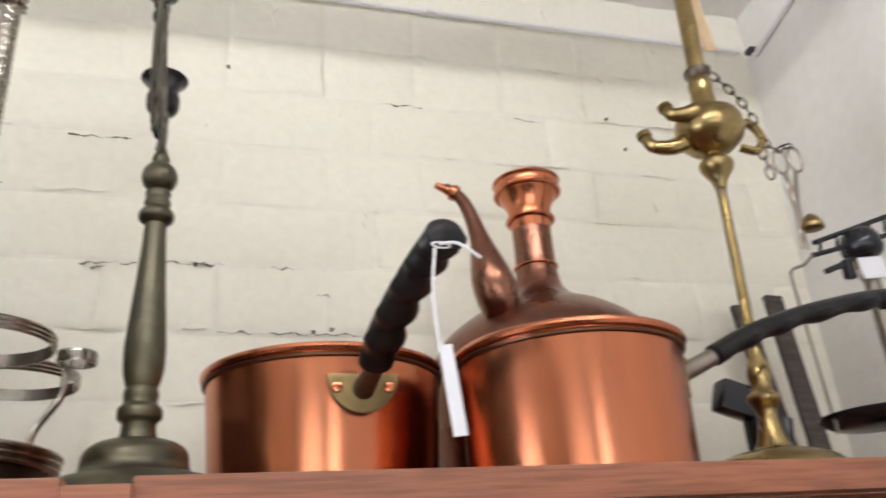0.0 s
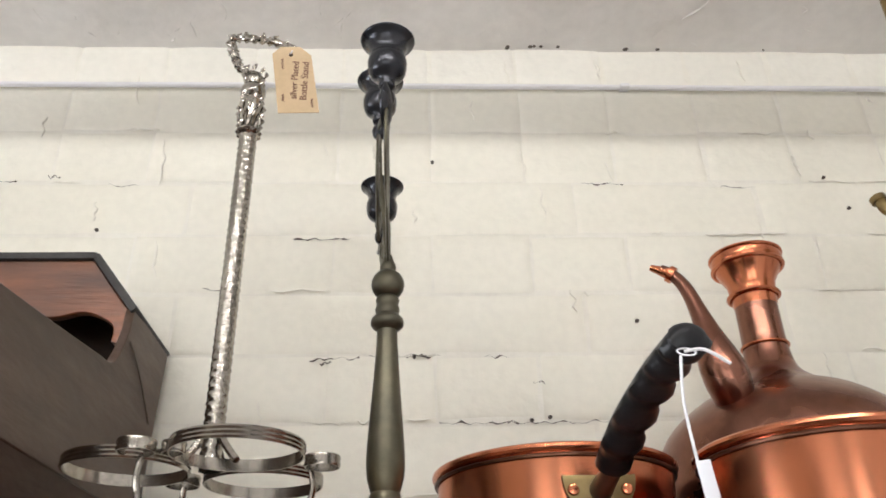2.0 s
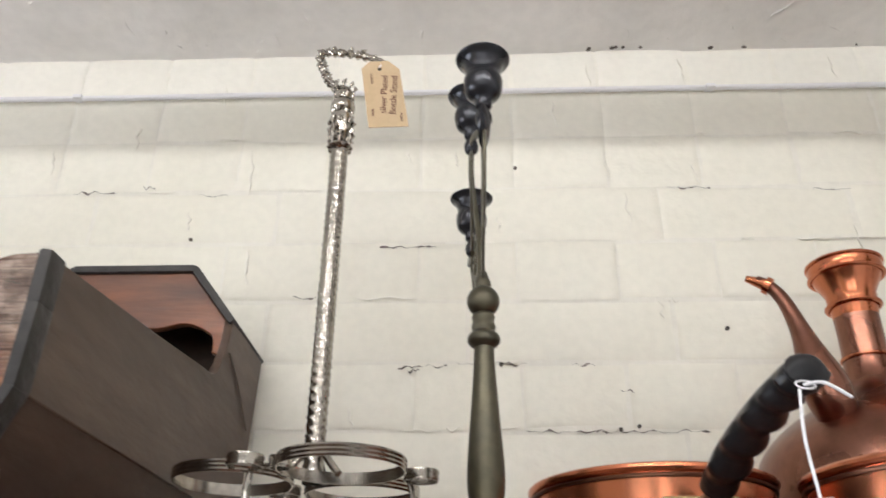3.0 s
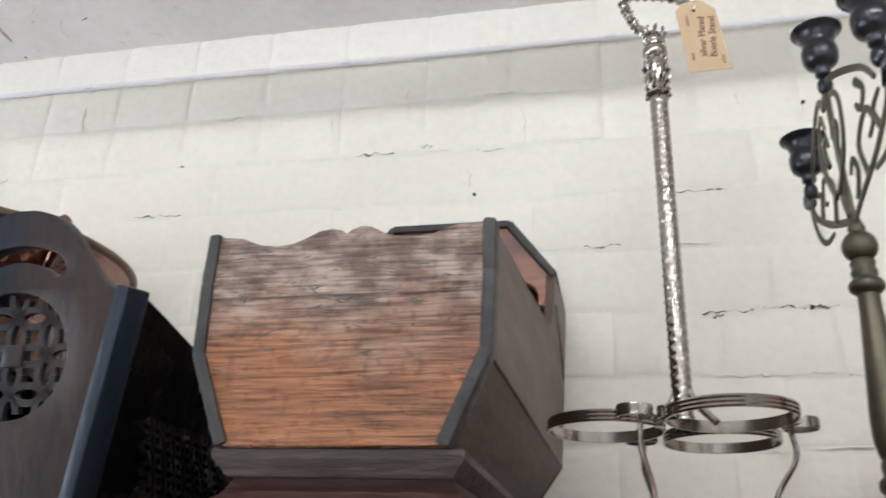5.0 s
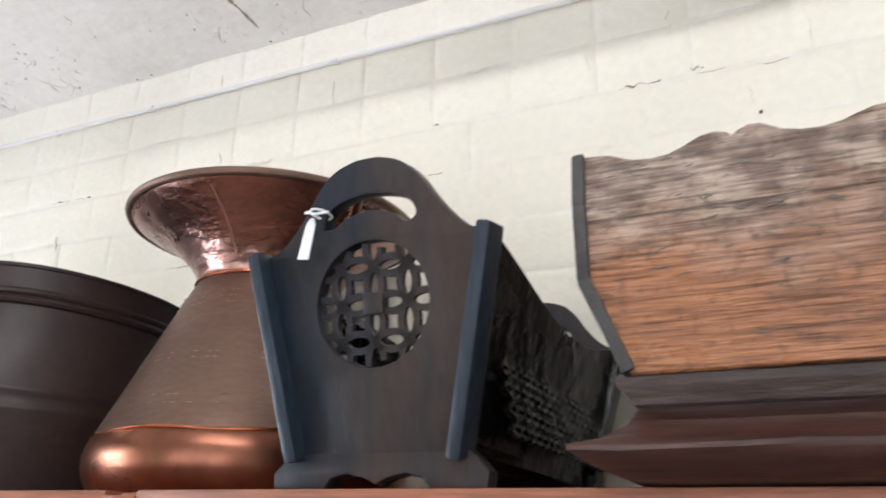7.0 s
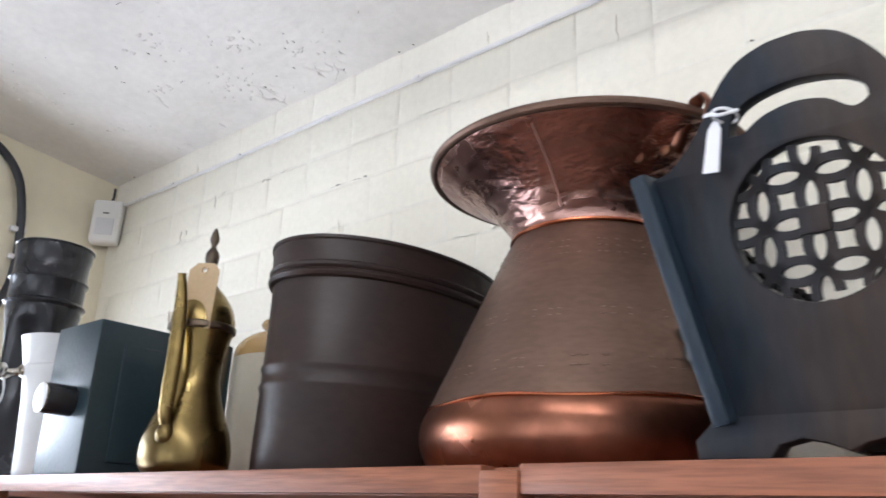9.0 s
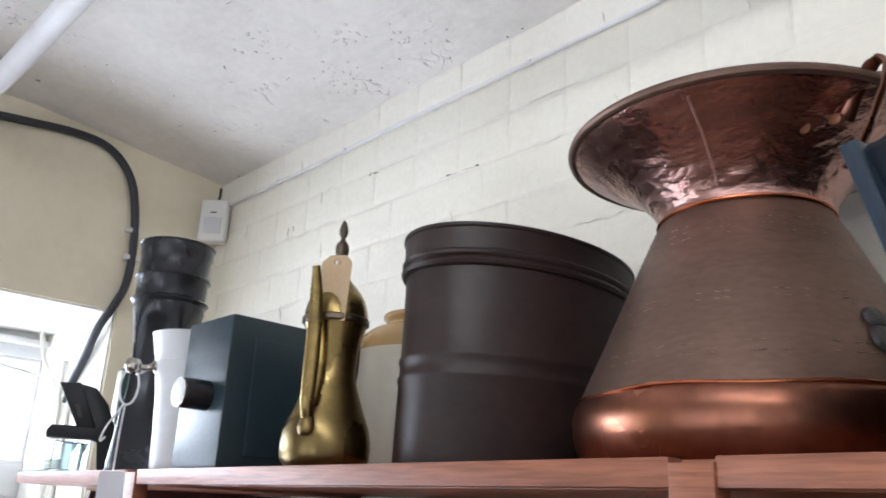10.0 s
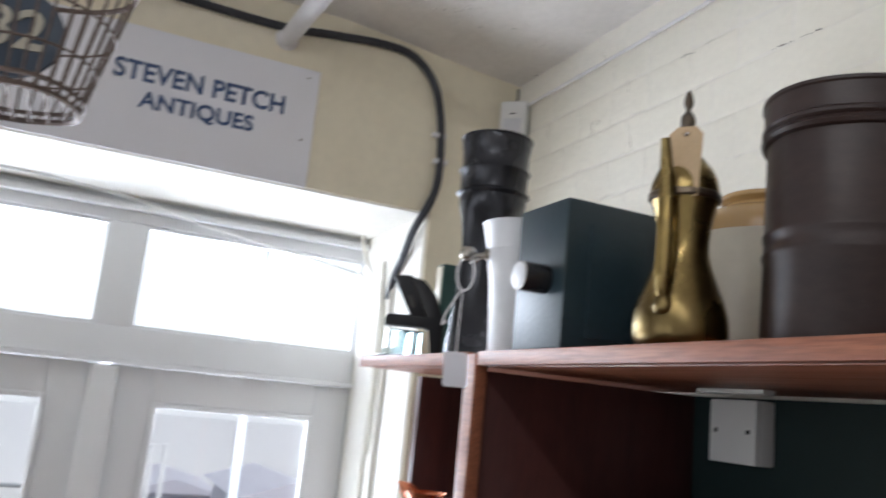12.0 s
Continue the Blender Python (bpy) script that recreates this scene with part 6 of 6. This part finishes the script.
part("label", plate([(-0.028, -0.146), (-0.025, -0.149), (0.002, -0.149), (0.0045, -0.146), (0.003, -0.108), (0.0, -0.103), (-0.026, -0.103), (-0.029, -0.108)], 0.0014, m=Matrix.Translation((0, -0.011, 0))), "whitetag", tap, "grey-white card label", smooth=False)

bk2 = thing("green_book", pose(-2.185, -0.212, SHELF), "green cloth-covered book standing upright", "book")
part("cover", block(0.03, 0.07, 0.20, (0, 0, 0.10), 0.003), "green", bk2)
part("pages", block(0.022, 0.006, 0.190, (0, -0.0345, 0.10), 0.001), "stoneware", bk2)

pl = thing("wood_plane", pose(-2.03, -0.325, SHELF, 0, 0, 66), "small black wooden block plane standing tilted", "plane")
part("body", plate([(0.0225, 0.0), (0.0213, 0.07), (0.0045, 0.110), (-0.016, 0.133), (-0.037, 0.1375), (-0.006, 0.071), (-0.072, 0.070), (-0.077, 0.062), (-0.076, 0.055), (-0.012, 0.055), (0.0, 0.050), (0.008, 0.0)], 0.040, bevel=0.002), "blackhandle", pl)
part("blade_block", plate([(-0.069, 0.1380), (-0.041, 0.1395), (-0.009, 0.073), (-0.034, 0.073)], 0.046, bevel=0.002), "blackhandle", pl)
part("slot", plate([(-0.043, 0.106), (-0.036, 0.106), (-0.028, 0.086), (-0.035, 0.086)], 0.048), "strap", pl)

for x, y, s, h in ((-2.11, -0.352, 0.040, 0.052), (-2.045, -0.36, 0.040, 0.046)):
    ac = thing("acrylic_block", pose(x, y, SHELF), "clear acrylic display block on the bookcase top", "block", group="acrylic blocks")
    o = part("body", block(s, s, h, (0, 0, h / 2), 0.002), "acrylic", ac)
    part("base_edge", block(s + 0.004, s + 0.004, 0.003, (0, 0, 0.0016), 0.0005), "upvc", ac)
ac = thing("acrylic_tray", pose(-2.12, -0.35, SHELF), "clear flat acrylic tray overhanging the board", "tray")
part("plate", block(0.13, 0.06, 0.004, (-0.02, 0, -0.0225 + 0.0265), 0.001), "acrylic", ac)

# ---- ceiling scars, cracks and holes in the painted surfaces ----
rng = random.Random(11)


bm = bmesh.new()
for k in range(330):
    x, y = rng.uniform(-2.25, 0.62), -0.004 - 0.5 * rng.random() ** (1.7 if k < 190 else 4.5)
    a, ln_ = rng.uniform(0.7, 2.5), rng.uniform(0.008, 0.07)
    pts = smooth_profile([(x + ln_ * t * math.cos(a) + 0.005 * math.sin(7 * t + k), y - ln_ * t * math.sin(a), CEIL + 0.0012 + ceiling_rise(y - ln_ * t * math.sin(a))) for t in (0, 0.33, 0.66, 1)], 3)
    n, big = len(pts), rng.uniform(0.0014, 0.0052)
    tube(pts, [big * (0.35 + abs(noise.noise(Vector((k, i * 0.7, 0)))) * 1.2) * math.sin(math.pi * (i + 0.6) / (n + 0.2)) for i in range(n)], 6, bm, flat=0.5)
tagged(part("plaster_ridges", bm, "ceiling", ceiling, "trowel ridges in the plaster"), kind="stuff")
scar = tube(smooth_profile([(-1.146, -0.154, CEIL + 0.0015 + ceiling_rise(-0.154)), (-1.151, -0.112, CEIL + 0.0015 + ceiling_rise(-0.112)), (-1.149, -0.077, CEIL + 0.0015 + ceiling_rise(-0.077)), (-1.147, -0.020, CEIL + 0.0015 + ceiling_rise(-0.020))], 4), [0.002, 0.005, 0.007, 0.005, 0.006, 0.008, 0.006, 0.005, 0.006, 0.007, 0.005, 0.003, 0.001], 6, flat=0.4)
part("bare_scar", roughen(scar, 0.003, 120), "scar", ceiling)
# dark strokes paint the shade inside pits of the plaster
bm = bmesh.new()
for k in range(60):
    x, y = rng.uniform(-2.3, -1.0), -rng.uniform(0.02, 0.75)
    a, ln_ = rng.uniform(0, 3.1), rng.uniform(0.002, 0.016)
    pts = [(x + ln_ * (i / 5) * math.cos(a), y + ln_ * (i / 5) * math.sin(a) + 0.002 * noise.noise(Vector((k, i * 0.9, 0))), CEIL + 0.0004 + ceiling_rise(y)) for i in range(6)]
    tube(pts, [rng.uniform(0.0003, 0.0014) for i in range(6)], 5, bm, flat=0.7)
tagged(part("flake", bm, "crack", ceiling, "dark strokes for the shade in plaster pits"), kind="stuff")
bm = bmesh.new()
for k in range(34):
    cx, cy, s = rng.uniform(-2.2, -0.7), -rng.uniform(0.03, 0.75), rng.uniform(0.012, 0.045)
    for q in range(int(12 + s * 420)):
        x, y = rng.gauss(cx, s), min(-0.012, rng.gauss(cy, s * 0.6))
        r = rng.uniform(0.0010, 0.0050)
        lathe([(0, -0.0006 - r * 0.35), (r * 0.6, -0.0004 - r * 0.22), (r * 1.2, 0.0015)], 6, bm, (x, y, CEIL + ceiling_rise(y)))
tagged(part("plaster_pimples", bm, "ceiling", ceiling, "rough lumps in the plaster"), kind="stuff")
J0, PITCH = 2.276, 0.0735
bm = bmesh.new()
CR = [(-0.09, 1.979, 0.036), (-0.193, 1.973, 0.012), (-0.034, 1.906, 0.081), (0.053, 1.906, 0.115), (0.292, 2.194, 0.044), (-0.589, 2.201, 0.05), (-0.522, 2.207, 0.014), (-0.441, 2.195, 0.034), (0.031, 1.949, 0.012),
      (-0.204, 2.122, 0.065), (-0.184, 1.977, 0.052), (-0.117, 1.980, 0.060), (0.127, 2.198, 0.049), (-0.012, 1.978, 0.024), (-0.88, 2.131, 0.068), (-0.311, 2.059, 0.042),
      (-0.859, 2.203, 0.010), (-1.56, 2.204, 0.04), (-1.509, 2.203, 0.038), (-1.767, 2.268, 0.026)]
for x, z, ln_ in CR:
    n = 6 + int(ln_ * 160)
    pts = [(x + ln_ * (i / n - 0.5), -0.0024, z + 0.0040 * noise.noise(Vector((x * 20 + i * 0.45, z * 9, 0)))) for i in range(n + 1)]
    tube(pts, [max(0.00012, 0.0024 * abs(noise.noise(Vector((i * 0.9, x * 7, 3)))) - 0.0001) for i in range(n + 1)], 5, bm)
for k in range(9):
    x, y = rng.uniform(0.0, 0.10) if k < 5 else rng.uniform(-2.3, 0.6), rng.uniform(0.001, 0.004)
    lathe([(0, -0.0012), (rng.uniform(0.0008, 0.0035), 0), (0.001, 0.002)], 6, bm, (x, -0.004 - y, CEIL - 0.0005))
for x, z in ((-0.459, 2.134), (0.144, 2.018), (0.039, 1.911), (0.42, 2.163), (0.40, 2.207), (-0.077, 2.228), (-0.10, 1.978), (0.02, 1.908)):
    b0 = lathe([(0, -0.001), (0.0019, -0.0004), (0.0022, 0.002)], 9)
    bmesh.ops.transform(b0, matrix=Matrix.Translation((x, -0.0028, z)) @ Matrix.Rotation(radians(90), 4, "X"), verts=b0.verts)
    me = bpy.data.meshes.new("t")
    b0.to_mesh(me)
    b0.free()
    bm.from_mesh(me)
    bpy.data.meshes.remove(me)
for k in range(5):
    x = 0.03 + rng.uniform(-0.05, 0.35)
    lathe([(0, -0.0015), (rng.uniform(0.001, 0.004), 0), (0.001, 0.002)], 6, bm, (x, -0.004, CEIL - 0.001))
part("crack", bm, "crack", wall_brick, "dark cracks and nail holes in the joints")
# runs of thick paint and filled joints standing proud of the bricks
bm = bmesh.new()
runs = [(-0.402, 2.263, 2.197), (0.031, 2.250, 2.213), (0.37, 2.243, 2.21), (0.136, 2.232, 2.203), (-0.027, 2.331, 2.288), (-0.469, 2.174, 2.147), (0.02, 2.395, 2.345), (0.14, 2.398, 2.352), (0.33, 2.40, 2.36)]
for k in range(46):
    z = rng.uniform(1.80, 2.39)
    runs.append((rng.uniform(-2.3, 0.62), z, z - rng.uniform(0.012, 0.05)))
for k, (x, z0, z1) in enumerate(runs):
    pts = [(x + 0.005 * noise.noise(Vector((k * 3.3, i * 0.35, 0))) + 0.004 * i / 10, -0.0012, z0 + (z1 - z0) * i / 10) for i in range(11)]
    tube(pts, [(0.0008 + 0.0022 * abs(noise.noise(Vector((k, i * 0.6, 5))))) * math.sin(math.pi * (i + 0.6) / 11.2) + 0.0002 for i in range(11)], 6, bm)
for k in range(60):
    x, z, ln_ = rng.uniform(-2.3, 0.62), J0 + PITCH * rng.randrange(-6, 2) + rng.uniform(-0.003, 0.003), rng.uniform(0.01, 0.07)
    pts = [(x + ln_ * i / 8, -0.0010, z + 0.004 * noise.noise(Vector((k * 2.1, i * 0.4, 7)))) for i in range(9)]
    tube(pts, [(0.0007 + 0.0018 * abs(noise.noise(Vector((k, i * 0.7, 9))))) * math.sin(math.pi * (i + 0.6) / 9.2) + 0.0002 for i in range(9)], 6, bm)
tagged(part("paint_run", bm, "joint", wall_brick, "raised runs of old paint"), kind="stuff")


# ---- bricks of the painted wall ----
def brick_mesh(w, h, lean_, seed, mat):
    """One painted brick with softened, slightly uneven edges; its face leans out by lean_ at the top."""
    bm = bmesh.new()
    r = random.Random(seed)
    rings = []
    for inset, d in ((0.0, 0.0003), (0.003, -0.0008), (0.008, -0.0015), (0.017, -0.0019)):
        ring = []
        for sx, sz in ((-1, -1), (0, -1), (1, -1), (1, 0), (1, 1), (0, 1), (-1, 1), (-1, 0)):
            x, z = sx * (w / 2 - inset) + r.uniform(-1, 1) * 0.0016, sz * (h / 2 - inset) + r.uniform(-1, 1) * 0.0014
            ring.append(bm.verts.new((x, d + r.uniform(-1, 1) * 0.0004 - lean_ * (z / h + 0.5), z)))
        rings.append(ring)
    for a, b in zip(rings, rings[1:]):
        for k in range(8):
            bm.faces.new((a[k], a[(k + 1) % 8], b[(k + 1) % 8], b[k]))
    c = bm.verts.new((0, -0.0019 - lean_ * 0.5 + r.uniform(-1, 1) * 0.0006, 0))
    for k in range(8):
        bm.faces.new((rings[-1][k], rings[-1][(k + 1) % 8], c))
    return finish("brick", bm, mat, True, 75)


GAP = 0.0012
shapes = {}
for kind, w in (("h", 0.1125), ("s", 0.225)):
    for ln_, mat in ((0.0, "brick"), (-1, "topbrick")):
        shapes[kind, ln_] = [brick_mesh(w - GAP, PITCH - GAP, max(ln_, 0), 7 * s + len(kind), mat) for s in range(6)]
rng = random.Random(3)
for j in range(-9, 2):
    z = J0 + PITCH * (j + 0.5)
    lean_ = -1 if j == 1 else 0.0
    kind = "h" if j % 2 or j == 0 else "s"
    w = 0.1125 if kind == "h" else 0.225
    x = XL + 0.01 - (0.06 if kind == "s" else 0.0)
    x += (0.034 - x) % w - w if kind == "h" else (0.09 - x) % w - w
    while x < XR - 0.01:
        a, b = max(x, XL + 0.002), min(x + w, XR - 0.002)
        if b - a > 0.02:
            ob = new("brick", shapes[kind, lean_][rng.randrange(6)])
            ob.parent = wall_brick
            y = 0.0
            ob.location = ((a + b) / 2, y + 0.002 + rng.uniform(-1, 1) * 0.0010, z)
            ob.rotation_euler = (rng.uniform(-1, 1) * 0.004, rng.uniform(-1, 1) * 0.004, rng.uniform(-1, 1) * 0.003)
            ob.scale = ((b - a) / w, 1, 1 if j < 1 else 0.92)
        x += w
